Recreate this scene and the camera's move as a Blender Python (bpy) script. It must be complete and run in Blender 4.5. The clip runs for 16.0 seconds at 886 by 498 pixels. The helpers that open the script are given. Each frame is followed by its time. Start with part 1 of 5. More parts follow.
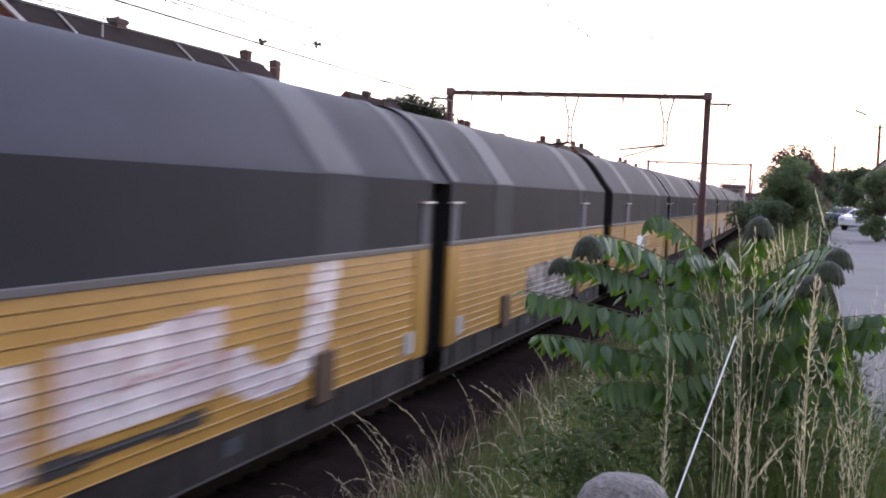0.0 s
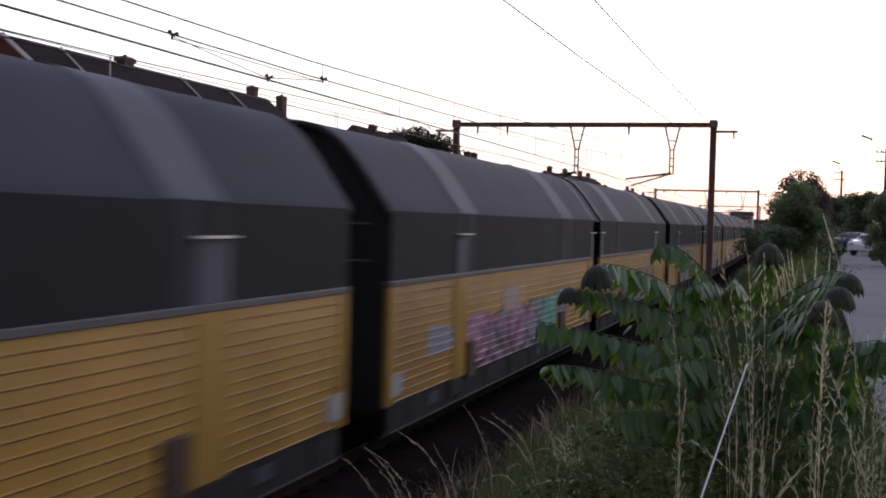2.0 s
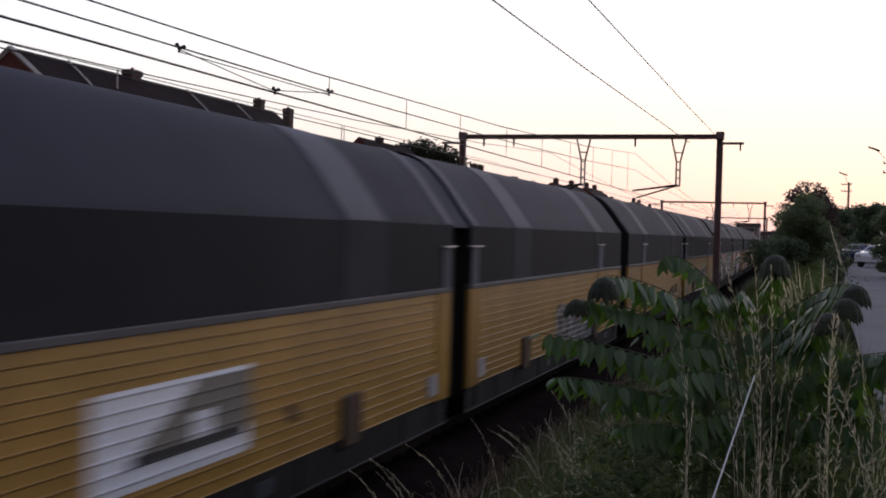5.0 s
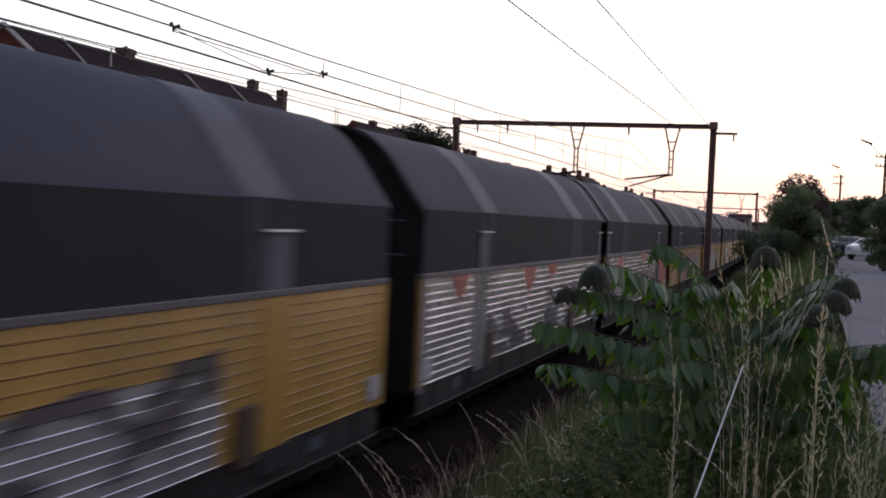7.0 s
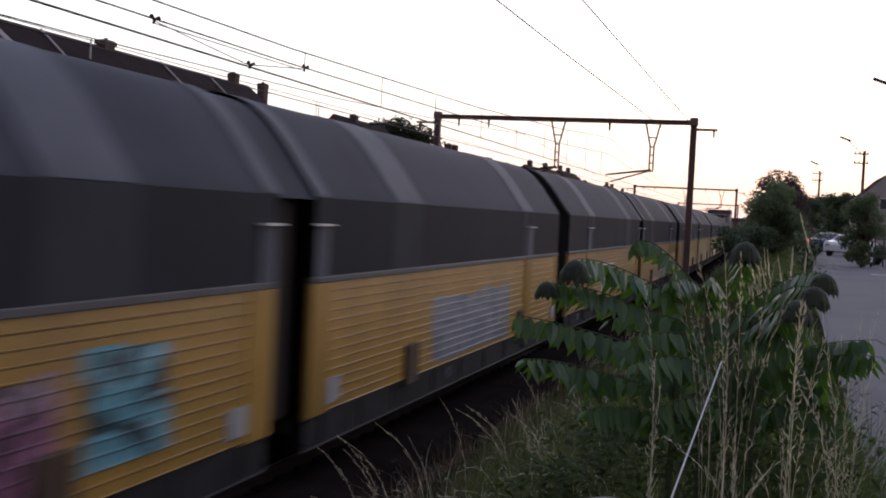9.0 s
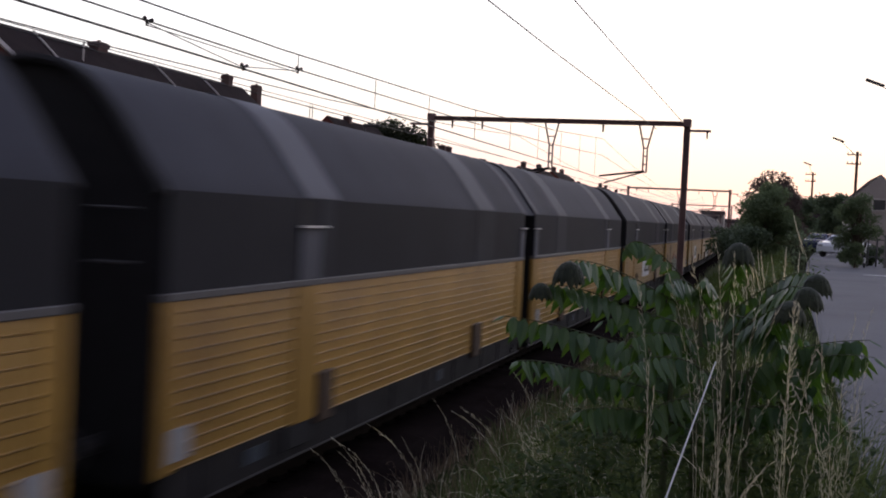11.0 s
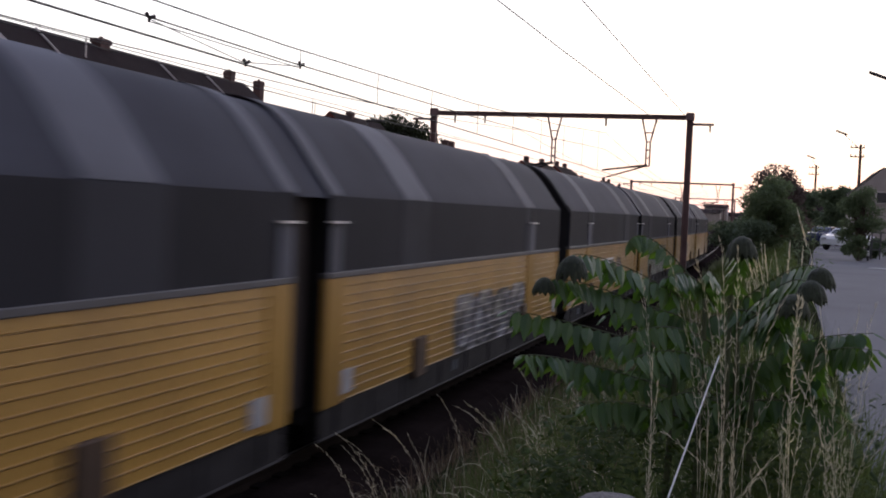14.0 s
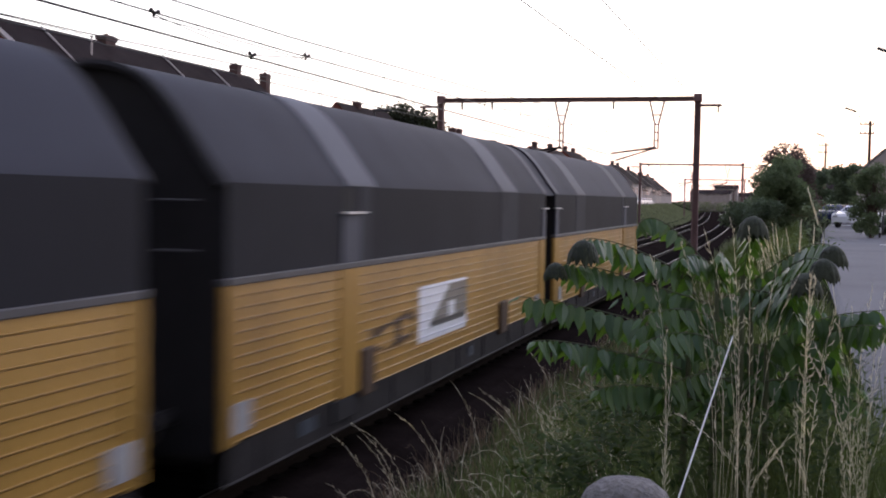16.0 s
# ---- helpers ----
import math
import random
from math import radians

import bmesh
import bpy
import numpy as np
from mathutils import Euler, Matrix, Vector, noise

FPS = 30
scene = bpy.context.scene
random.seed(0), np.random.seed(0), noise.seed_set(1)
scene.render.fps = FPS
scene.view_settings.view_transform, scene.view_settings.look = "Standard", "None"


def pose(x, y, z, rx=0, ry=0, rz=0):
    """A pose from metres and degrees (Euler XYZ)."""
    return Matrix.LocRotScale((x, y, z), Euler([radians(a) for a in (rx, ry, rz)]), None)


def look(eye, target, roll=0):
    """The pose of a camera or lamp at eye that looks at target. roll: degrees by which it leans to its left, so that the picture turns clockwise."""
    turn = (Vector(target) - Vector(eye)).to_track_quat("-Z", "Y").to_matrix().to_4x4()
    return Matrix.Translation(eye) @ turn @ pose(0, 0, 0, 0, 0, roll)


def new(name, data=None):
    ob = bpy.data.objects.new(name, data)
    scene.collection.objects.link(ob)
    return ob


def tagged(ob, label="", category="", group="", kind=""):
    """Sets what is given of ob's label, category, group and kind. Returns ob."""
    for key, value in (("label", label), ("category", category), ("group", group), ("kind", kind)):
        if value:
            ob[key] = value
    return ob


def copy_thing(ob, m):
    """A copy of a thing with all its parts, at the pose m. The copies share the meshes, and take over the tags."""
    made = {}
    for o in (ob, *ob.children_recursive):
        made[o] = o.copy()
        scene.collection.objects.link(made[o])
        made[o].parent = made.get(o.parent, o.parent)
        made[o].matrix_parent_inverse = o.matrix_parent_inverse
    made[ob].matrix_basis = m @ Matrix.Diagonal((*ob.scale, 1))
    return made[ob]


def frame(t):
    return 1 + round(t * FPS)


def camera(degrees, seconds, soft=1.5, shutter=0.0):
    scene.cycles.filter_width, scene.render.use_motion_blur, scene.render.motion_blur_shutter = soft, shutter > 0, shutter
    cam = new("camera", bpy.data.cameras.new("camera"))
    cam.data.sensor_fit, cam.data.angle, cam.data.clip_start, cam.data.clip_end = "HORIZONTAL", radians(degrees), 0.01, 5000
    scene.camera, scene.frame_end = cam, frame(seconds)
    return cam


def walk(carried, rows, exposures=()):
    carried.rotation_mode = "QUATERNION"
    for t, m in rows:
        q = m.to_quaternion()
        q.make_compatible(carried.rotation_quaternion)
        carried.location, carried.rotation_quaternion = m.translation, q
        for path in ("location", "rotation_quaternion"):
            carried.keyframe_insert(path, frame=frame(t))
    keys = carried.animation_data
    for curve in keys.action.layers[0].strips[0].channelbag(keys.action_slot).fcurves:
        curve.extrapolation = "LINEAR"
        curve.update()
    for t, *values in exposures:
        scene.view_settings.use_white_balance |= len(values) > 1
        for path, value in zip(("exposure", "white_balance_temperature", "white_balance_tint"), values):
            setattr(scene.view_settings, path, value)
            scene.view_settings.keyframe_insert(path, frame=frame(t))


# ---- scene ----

# camera: hand-held on the spot beside the road, turning slightly
EYE = (0.0, 0.0, 3.17)
FOV = 42.37
cam = camera(FOV, 16.0, soft=1.9, shutter=0.46)
# seconds, yaw, pitch, lean
VIEW = [
    (0, 17.01, -3.02, 2.59), (0.5, 16.80, -2.57, 2.21), (1, 16.82, -2.12, 1.95), (1.5, 17.01, -1.80, 1.83),
    (2, 17.49, -1.44, 1.63), (2.5, 17.94, -1.20, 1.54), (3, 18.13, -1.02, 1.64), (3.5, 17.92, -0.80, 2.03),
    (4, 17.78, -0.75, 1.45), (6.5, 17.68, -1.27, 2.24), (7, 17.38, -1.58, 2.62), (7.5, 17.14, -1.82, 2.42),
    (8, 16.95, -1.95, 2.56), (8.5, 16.73, -1.93, 2.81), (9, 16.40, -1.81, 2.91), (11.5, 15.94, -1.67, 2.63),
    (12, 15.77, -1.61, 2.36), (12.5, 15.99, -1.58, 2.21), (13, 16.19, -1.65, 2.27), (13.5, 16.34, -1.84, 2.50),
    (14, 16.25, -1.98, 2.52), (14.5, 16.08, -2.15, 2.50), (15, 16.02, -2.36, 2.13), (15.5, 16.23, -2.53, 1.20),
    (16, 16.76, -2.60, 1.02),
]

def view_pose(yaw, pitch, lean):
    return pose(*EYE, 90 + pitch, 0, yaw) @ pose(0, 0, 0, 0, 0, lean)


EXPOSURES = [(0, 1.7), (0.5, 1.5), (1, 1.2), (1.5, 0.82), (2, 0.45), (2.5, 0.2), (3, 0.05), (4, -0.1), (6.5, 0.12), (7, 0.26), (8, 0.45), (9, 0.3), (12, 0.16), (13, 0.24), (13.5, 0.28), (14, 0.4), (15, 0.72), (15.5, 0.95), (16, 0.98)]
walk(cam, [(t, view_pose(a, b, c)) for t, a, b, c in VIEW], EXPOSURES)

# ---- light: evening sky, sun just down behind the far end of the line ----
world = bpy.data.worlds.new("evening_sky")
scene.world = world
world.use_nodes = True
wn, wl = world.node_tree.nodes, world.node_tree.links
wn.clear()
w_out = wn.new("ShaderNodeOutputWorld")
w_bg = wn.new("ShaderNodeBackground")
w_sky = wn.new("ShaderNodeTexSky")
w_sky.sky_type = "NISHITA"
w_sky.sun_disc = False
w_sky.sun_elevation = radians(2.5)
w_sky.sun_rotation = radians(2)
w_sky.air_density, w_sky.dust_density, w_sky.ozone_density = 1.0, 2.0, 1.0
w_tc = wn.new("ShaderNodeTexCoord")
w_sep = wn.new("ShaderNodeSeparateXYZ")
w_ramp = wn.new("ShaderNodeValToRGB")
w_ramp.color_ramp.elements[0].position, w_ramp.color_ramp.elements[0].color = 0.0, (0.84, 0.62, 0.68, 1)
w_ramp.color_ramp.elements[1].position, w_ramp.color_ramp.elements[1].color = 0.6, (0.62, 0.67, 0.98, 1)
for height, col in ((0.03, (1.0, 0.79, 0.74, 1)), (0.08, (1.06, 0.96, 0.90, 1)), (0.16, (1.1, 1.08, 1.12, 1))):
    w_ramp.color_ramp.elements.new(height).color = col
# the sky fades from the sunset side to the dim east
w_fade = wn.new("ShaderNodeMapRange")
w_fade.interpolation_type = "SMOOTHSTEP"
w_fade.inputs[1].default_value, w_fade.inputs[2].default_value = -0.7, 0.95
w_fade.inputs[3].default_value, w_fade.inputs[4].default_value = 0.30, 1.0
w_dim = wn.new("ShaderNodeMix")
w_dim.data_type, w_dim.blend_type = "RGBA", "MULTIPLY"
w_dim.inputs[0].default_value = 1.0
w_mix = wn.new("ShaderNodeMix")
w_mix.data_type, w_mix.blend_type = "RGBA", "ADD"
w_mix.inputs[0].default_value = 0.012
wl.new(w_tc.outputs["Generated"], w_sep.inputs[0])
wl.new(w_sep.outputs["Z"], w_ramp.inputs[0])
wl.new(w_sep.outputs["Y"], w_fade.inputs[0])
wl.new(w_ramp.outputs[0], w_dim.inputs[6])
wl.new(w_fade.outputs[0], w_dim.inputs[7])
wl.new(w_dim.outputs[2], w_mix.inputs[6])
wl.new(w_sky.outputs[0], w_mix.inputs[7])
wl.new(w_mix.outputs[2], w_bg.inputs[0])
w_bg.inputs[1].default_value = 1.0
wl.new(w_bg.outputs[0], w_out.inputs[0])

sun_data = bpy.data.lights.new("sun", "SUN")
sun_data.energy, sun_data.angle, sun_data.color = 0.2, radians(30), (1.0, 0.84, 0.74)
sun = new("sun", sun_data)
sun.matrix_world = look((0, 0, 50), (0, -100, 18))


# ---- materials ----
def material(name, colour, rough=0.6, metal=0.0, vary=0.25, scale=3.0, fine=40.0, bump=0.1, spread=0.12, stain=None, stain_amount=0.5, gloss=0.5, through_light=0.0):
    """Paint, metal, stone or leaf: two sizes of mottling, object-to-object spread, a stain colour and fine relief."""
    m = bpy.data.materials.new(name)
    m.use_nodes = True
    n, l = m.node_tree.nodes, m.node_tree.links
    b = n["Principled BSDF"]
    tc = n.new("ShaderNodeTexCoord")
    big, small = n.new("ShaderNodeTexNoise"), n.new("ShaderNodeTexNoise")
    big.inputs["Scale"].default_value, small.inputs["Scale"].default_value = scale, fine
    big.inputs["Detail"].default_value = 6
    small.inputs["Detail"].default_value = 4
    l.new(tc.outputs["Object"], big.inputs["Vector"])
    l.new(tc.outputs["Object"], small.inputs["Vector"])
    info = n.new("ShaderNodeObjectInfo")
    total = n.new("ShaderNodeMath")
    total.operation = "MULTIPLY_ADD"
    l.new(small.outputs["Fac"], total.inputs[0])
    total.inputs[1].default_value = 0.5
    l.new(big.outputs["Fac"], total.inputs[2])
    ob_add = n.new("ShaderNodeMath")
    ob_add.operation = "MULTIPLY_ADD"
    l.new(info.outputs["Random"], ob_add.inputs[0])
    ob_add.inputs[1].default_value = spread
    l.new(total.outputs[0], ob_add.inputs[2])
    rng = n.new("ShaderNodeMapRange")
    rng.inputs[1].default_value, rng.inputs[2].default_value = 0.4, 1.15
    rng.inputs[3].default_value, rng.inputs[4].default_value = 1 - vary, 1 + vary
    l.new(ob_add.outputs[0], rng.inputs[0])
    mul = n.new("ShaderNodeMix")
    mul.data_type, mul.blend_type = "RGBA", "MULTIPLY"
    mul.inputs[0].default_value = 1.0
    mul.inputs[6].default_value = (*colour, 1)
    l.new(rng.outputs[0], mul.inputs[7])
    last = mul.outputs[2]
    if stain:
        sn, sr, sm = n.new("ShaderNodeTexNoise"), n.new("ShaderNodeMapRange"), n.new("ShaderNodeMix")
        sn.inputs["Scale"].default_value, sn.inputs["Detail"].default_value = scale * 0.6, 8
        sn.inputs["Roughness"].default_value = 0.65
        l.new(tc.outputs["Object"], sn.inputs["Vector"])
        sr.inputs[1].default_value, sr.inputs[2].default_value = 0.5, 0.72
        sr.inputs[4].default_value = stain_amount
        l.new(sn.outputs["Fac"], sr.inputs[0])
        sm.data_type = "RGBA"
        l.new(sr.outputs[0], sm.inputs[0])
        l.new(last, sm.inputs[6])
        sm.inputs[7].default_value = (*stain, 1)
        last = sm.outputs[2]
    l.new(last, b.inputs["Base Color"])
    b.inputs["Metallic"].default_value = metal
    b.inputs["Specular IOR Level"].default_value = gloss
    rr = n.new("ShaderNodeMapRange")
    rr.inputs[3].default_value, rr.inputs[4].default_value = max(0.05, rough - 0.12), min(1, rough + 0.12)
    l.new(small.outputs["Fac"], rr.inputs[0])
    l.new(rr.outputs[0], b.inputs["Roughness"])
    if bump:
        bp = n.new("ShaderNodeBump")
        bp.inputs["Strength"].default_value, bp.inputs["Distance"].default_value = bump, 0.02
        l.new(small.outputs["Fac"], bp.inputs["Height"])
        l.new(bp.outputs[0], b.inputs["Normal"])
    if through_light:
        tr, mx = n.new("ShaderNodeBsdfTranslucent"), n.new("ShaderNodeMixShader")
        l.new(last, tr.inputs[0])
        mx.inputs[0].default_value = through_light
        l.new(b.outputs[0], mx.inputs[1])
        l.new(tr.outputs[0], mx.inputs[2])
        l.new(mx.outputs[0], n["Material Output"].inputs[0])
    return m


def spray(name, colours, scale=2.2, rough=0.28, metal=0.0, stretch=(1, 1, 1), stroke=(0.012, 0.010, 0.016), glint=(0.55, 0.52, 0.56), lines=1.0):
    """Sprayed lettering: patches of a few paints, dark and pale strokes wandering over them, speckled and dirty."""
    m = bpy.data.materials.new(name)
    m.use_nodes = True
    n, l = m.node_tree.nodes, m.node_tree.links
    b = n["Principled BSDF"]
    tc, mp, info, shift = n.new("ShaderNodeTexCoord"), n.new("ShaderNodeMapping"), n.new("ShaderNodeObjectInfo"), n.new("ShaderNodeMath")
    mp.inputs["Scale"].default_value = stretch
    shift.operation = "MULTIPLY"
    shift.inputs[1].default_value = 40.0
    l.new(info.outputs["Random"], shift.inputs[0])
    l.new(shift.outputs[0], mp.inputs["Location"])
    l.new(tc.outputs["Object"], mp.inputs[0])
    wob, vor = n.new("ShaderNodeTexNoise"), n.new("ShaderNodeTexVoronoi")
    wob.inputs["Scale"].default_value = 1.6
    mix = n.new("ShaderNodeMix")
    mix.data_type, mix.blend_type = "RGBA", "ADD"
    mix.inputs[0].default_value = 0.8
    l.new(mp.outputs[0], wob.inputs["Vector"])
    l.new(mp.outputs[0], mix.inputs[6])
    l.new(wob.outputs["Color"], mix.inputs[7])
    vor.inputs["Scale"].default_value = scale
    l.new(mix.outputs[2], vor.inputs["Vector"])
    sep, ramp = n.new("ShaderNodeSeparateColor"), n.new("ShaderNodeValToRGB")
    l.new(vor.outputs["Color"], sep.inputs[0])
    l.new(sep.outputs[0], ramp.inputs[0])
    ramp.color_ramp.interpolation = "CONSTANT"
    ramp.color_ramp.elements[0].color = (*colours[0], 1)
    ramp.color_ramp.elements[1].position = 1 / len(colours)
    ramp.color_ramp.elements[1].color = (*colours[1], 1)
    for i, c in enumerate(colours[2:], 2):
        ramp.color_ramp.elements.new(i / len(colours)).color = (*c, 1)
    last = ramp.outputs[0]
    for size, width, colour in ((1.1, 0.030 * lines, stroke), (1.9, 0.014 * lines, glint)):
        bend_noise, gap, edge, lay = n.new("ShaderNodeTexNoise"), n.new("ShaderNodeMath"), n.new("ShaderNodeMapRange"), n.new("ShaderNodeMix")
        bend_noise.inputs["Scale"].default_value, bend_noise.inputs["Detail"].default_value = size, 1.5
        l.new(mp.outputs[0], bend_noise.inputs["Vector"])
        gap.operation = "COMPARE"
        gap.inputs[1].default_value, gap.inputs[2].default_value = 0.5, width
        l.new(bend_noise.outputs["Fac"], gap.inputs[0])
        edge.inputs[4].default_value = 0.85
        l.new(gap.outputs[0], edge.inputs[0])
        lay.data_type = "RGBA"
        l.new(edge.outputs[0], lay.inputs[0])
        l.new(last, lay.inputs[6])
        lay.inputs[7].default_value = (*colour, 1)
        last = lay.outputs[2]
    dirt, dirt_range, grime = n.new("ShaderNodeTexNoise"), n.new("ShaderNodeMapRange"), n.new("ShaderNodeMix")
    dirt.inputs["Scale"].default_value, dirt.inputs["Detail"].default_value = 7, 8
    dirt.inputs["Roughness"].default_value = 0.7
    l.new(mp.outputs[0], dirt.inputs["Vector"])
    dirt_range.inputs[1].default_value, dirt_range.inputs[2].default_value = 0.3, 0.7
    dirt_range.inputs[3].default_value, dirt_range.inputs[4].default_value = 0.55, 1.25
    l.new(dirt.outputs["Fac"], dirt_range.inputs[0])
    grime.data_type, grime.blend_type = "RGBA", "MULTIPLY"
    grime.inputs[0].default_value = 1.0
    l.new(last, grime.inputs[6])
    l.new(dirt_range.outputs[0], grime.inputs[7])
    l.new(grime.outputs[2], b.inputs["Base Color"])
    b.inputs["Roughness"].default_value, b.inputs["Metallic"].default_value = rough, metal
    return m


def soft_spray(name, colour, strength=0.8, rough=0.4):
    """Thin overspray: it fades out towards its edges and in cloudy patches, and the wagon's own paint shows through."""
    m = material(name, colour, rough, 0, 0.3, 1.2, 20)
    n, l = m.node_tree.nodes, m.node_tree.links
    tc, sep = n.new("ShaderNodeTexCoord"), n.new("ShaderNodeSeparateXYZ")
    l.new(tc.outputs["Generated"], sep.inputs[0])
    sides = []
    for axis_name in ("Y", "Z"):
        off, tent = n.new("ShaderNodeMath"), n.new("ShaderNodeMath")
        off.operation, tent.operation = "SUBTRACT", "ABSOLUTE"
        off.inputs[1].default_value = 0.5
        l.new(sep.outputs[axis_name], off.inputs[0])
        l.new(off.outputs[0], tent.inputs[0])
        sides.append(tent)
    far, cloud, total, fade = n.new("ShaderNodeMath"), n.new("ShaderNodeTexNoise"), n.new("ShaderNodeMath"), n.new("ShaderNodeMapRange")
    far.operation, total.operation = "MAXIMUM", "MULTIPLY_ADD"
    l.new(sides[0].outputs[0], far.inputs[0])
    l.new(sides[1].outputs[0], far.inputs[1])
    cloud.inputs["Scale"].default_value, cloud.inputs["Detail"].default_value = 2.2, 5
    l.new(tc.outputs["Object"], cloud.inputs["Vector"])
    l.new(cloud.outputs["Fac"], total.inputs[0])
    total.inputs[1].default_value = 0.5
    l.new(far.outputs[0], total.inputs[2])
    fade.interpolation_type = "SMOOTHSTEP"
    fade.inputs[1].default_value, fade.inputs[2].default_value = 0.80, 0.52
    fade.inputs[3].default_value, fade.inputs[4].default_value = 0.0, strength
    l.new(total.outputs[0], fade.inputs[0])
    l.new(fade.outputs[0], n["Principled BSDF"].inputs["Alpha"])
    return m


def leaf_paint(name, dark, light, rough=0.42, through_light=0.25, gloss=0.4):
    """Leaves: every leaflet takes its own green between two, with fine mottling and a waxy sheen."""
    m = bpy.data.materials.new(name)
    m.use_nodes = True
    n, l = m.node_tree.nodes, m.node_tree.links
    b = n["Principled BSDF"]
    geo, tc, grain = n.new("ShaderNodeNewGeometry"), n.new("ShaderNodeTexCoord"), n.new("ShaderNodeTexNoise")
    grain.inputs["Scale"].default_value, grain.inputs["Detail"].default_value = 38, 4
    l.new(tc.outputs["Object"], grain.inputs["Vector"])
    total = n.new("ShaderNodeMath")
    total.operation = "MULTIPLY_ADD"
    l.new(grain.outputs["Fac"], total.inputs[0])
    total.inputs[1].default_value = 0.5
    info, both, wrap = n.new("ShaderNodeObjectInfo"), n.new("ShaderNodeMath"), n.new("ShaderNodeMath")
    wrap.operation = "FRACT"
    l.new(geo.outputs["Random Per Island"], both.inputs[0])
    l.new(info.outputs["Random"], both.inputs[1])
    l.new(both.outputs[0], wrap.inputs[0])
    l.new(wrap.outputs[0], total.inputs[2])
    rng_node = n.new("ShaderNodeMapRange")
    rng_node.inputs[1].default_value, rng_node.inputs[2].default_value = 0.2, 1.3
    l.new(total.outputs[0], rng_node.inputs[0])
    mix = n.new("ShaderNodeMix")
    mix.data_type = "RGBA"
    l.new(rng_node.outputs[0], mix.inputs[0])
    mix.inputs[6].default_value, mix.inputs[7].default_value = (*dark, 1), (*light, 1)
    l.new(mix.outputs[2], b.inputs["Base Color"])
    b.inputs["Roughness"].default_value, b.inputs["Specular IOR Level"].default_value = rough, gloss
    bp = n.new("ShaderNodeBump")
    bp.inputs["Strength"].default_value, bp.inputs["Distance"].default_value = 0.25, 0.004
    l.new(grain.outputs["Fac"], bp.inputs["Height"])
    l.new(bp.outputs[0], b.inputs["Normal"])
    tr, mx = n.new("ShaderNodeBsdfTranslucent"), n.new("ShaderNodeMixShader")
    warm = n.new("ShaderNodeMix")
    warm.data_type, warm.blend_type = "RGBA", "MULTIPLY"
    warm.inputs[0].default_value = 1.0
    warm.inputs[7].default_value = (1.6, 1.7, 0.5, 1)
    l.new(mix.outputs[2], warm.inputs[6])
    l.new(warm.outputs[2], tr.inputs[0])
    mx.inputs[0].default_value = through_light
    l.new(b.outputs[0], mx.inputs[1])
    l.new(tr.outputs[0], mx.inputs[2])
    l.new(mx.outputs[0], n["Material Output"].inputs[0])
    return m


LEAF = leaf_paint("sumac_leaf_green", (0.036, 0.080, 0.028), (0.088, 0.145, 0.048), 0.38, 0.34)
LEAF_YOUNG = leaf_paint("bronze_young_leaf", (0.024, 0.030, 0.020), (0.046, 0.052, 0.030), 0.6, 0.15, 0.2)
# weeds below the sumac: the shrub's shade is put into this darker green
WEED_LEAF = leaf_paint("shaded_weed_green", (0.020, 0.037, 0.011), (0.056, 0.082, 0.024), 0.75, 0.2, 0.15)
YELLOW = material("yellow_wagon_paint", (0.322, 0.182, 0.045), 0.32, 0, 0.36, 0.7, 25, 0.03, 0.3, (0.20, 0.105, 0.04), 0.5, 0.5)
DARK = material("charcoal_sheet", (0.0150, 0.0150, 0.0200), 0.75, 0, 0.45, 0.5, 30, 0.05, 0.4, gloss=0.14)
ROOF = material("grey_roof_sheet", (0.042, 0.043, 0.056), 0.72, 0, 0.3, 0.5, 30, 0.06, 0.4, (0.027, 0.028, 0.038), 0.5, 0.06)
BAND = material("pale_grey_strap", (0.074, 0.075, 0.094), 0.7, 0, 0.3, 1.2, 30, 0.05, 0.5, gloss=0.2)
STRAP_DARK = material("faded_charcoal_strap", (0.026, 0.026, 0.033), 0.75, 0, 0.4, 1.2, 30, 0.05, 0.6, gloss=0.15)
RIM = material("grey_rim_steel", (0.085, 0.080, 0.086), 0.6, 0.0, 0.25, 2, 30, gloss=0.3)
STEEL = material("bright_bracket_steel", (0.55, 0.55, 0.56), 0.4, 0.3, 0.2, 4, 40)
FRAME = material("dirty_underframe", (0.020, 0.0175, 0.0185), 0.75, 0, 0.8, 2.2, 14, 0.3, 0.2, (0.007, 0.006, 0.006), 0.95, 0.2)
SILL_PLATE = material("blue_grey_enamel_plate", (0.045, 0.058, 0.078), 0.5, 0, 0.3, 3, 20)
BLACK = material("black_end_rubber", (0.016, 0.0145, 0.0165), 0.8, 0, 0.3, 3, 30, gloss=0.3)
BELLOWS = material("brown_black_bellows", (0.036, 0.027, 0.025), 0.8, 0, 0.3, 3, 30, gloss=0.3)
RUST = material("rusty_brown_steel", (0.054, 0.028, 0.014), 0.8, 0, 0.35, 5, 40, 0.2)
PLATE = material("grey_white_plate", (0.34, 0.33, 0.34), 0.5, 0, 0.2, 5, 30)
WHITE = material("white_sign_paint", (0.72, 0.72, 0.76), 0.45, 0, 0.1, 2, 30)
LOGO_GREY = material("grey_sign_paint", (0.17, 0.15, 0.13), 0.5, 0, 0.3, 4, 30)
SILVER = material("silver_spray", (0.66, 0.63, 0.66), 0.17, 0.70, 0.35, 1.2, 20, 0.02, 0.1, (0.30, 0.26, 0.29), 0.6)
RED_SPRAY = material("red_spray", (0.30, 0.050, 0.034), 0.5, 0, 0.5, 2, 20, 0.1, 0.1, (0.08, 0.03, 0.03), 0.8)
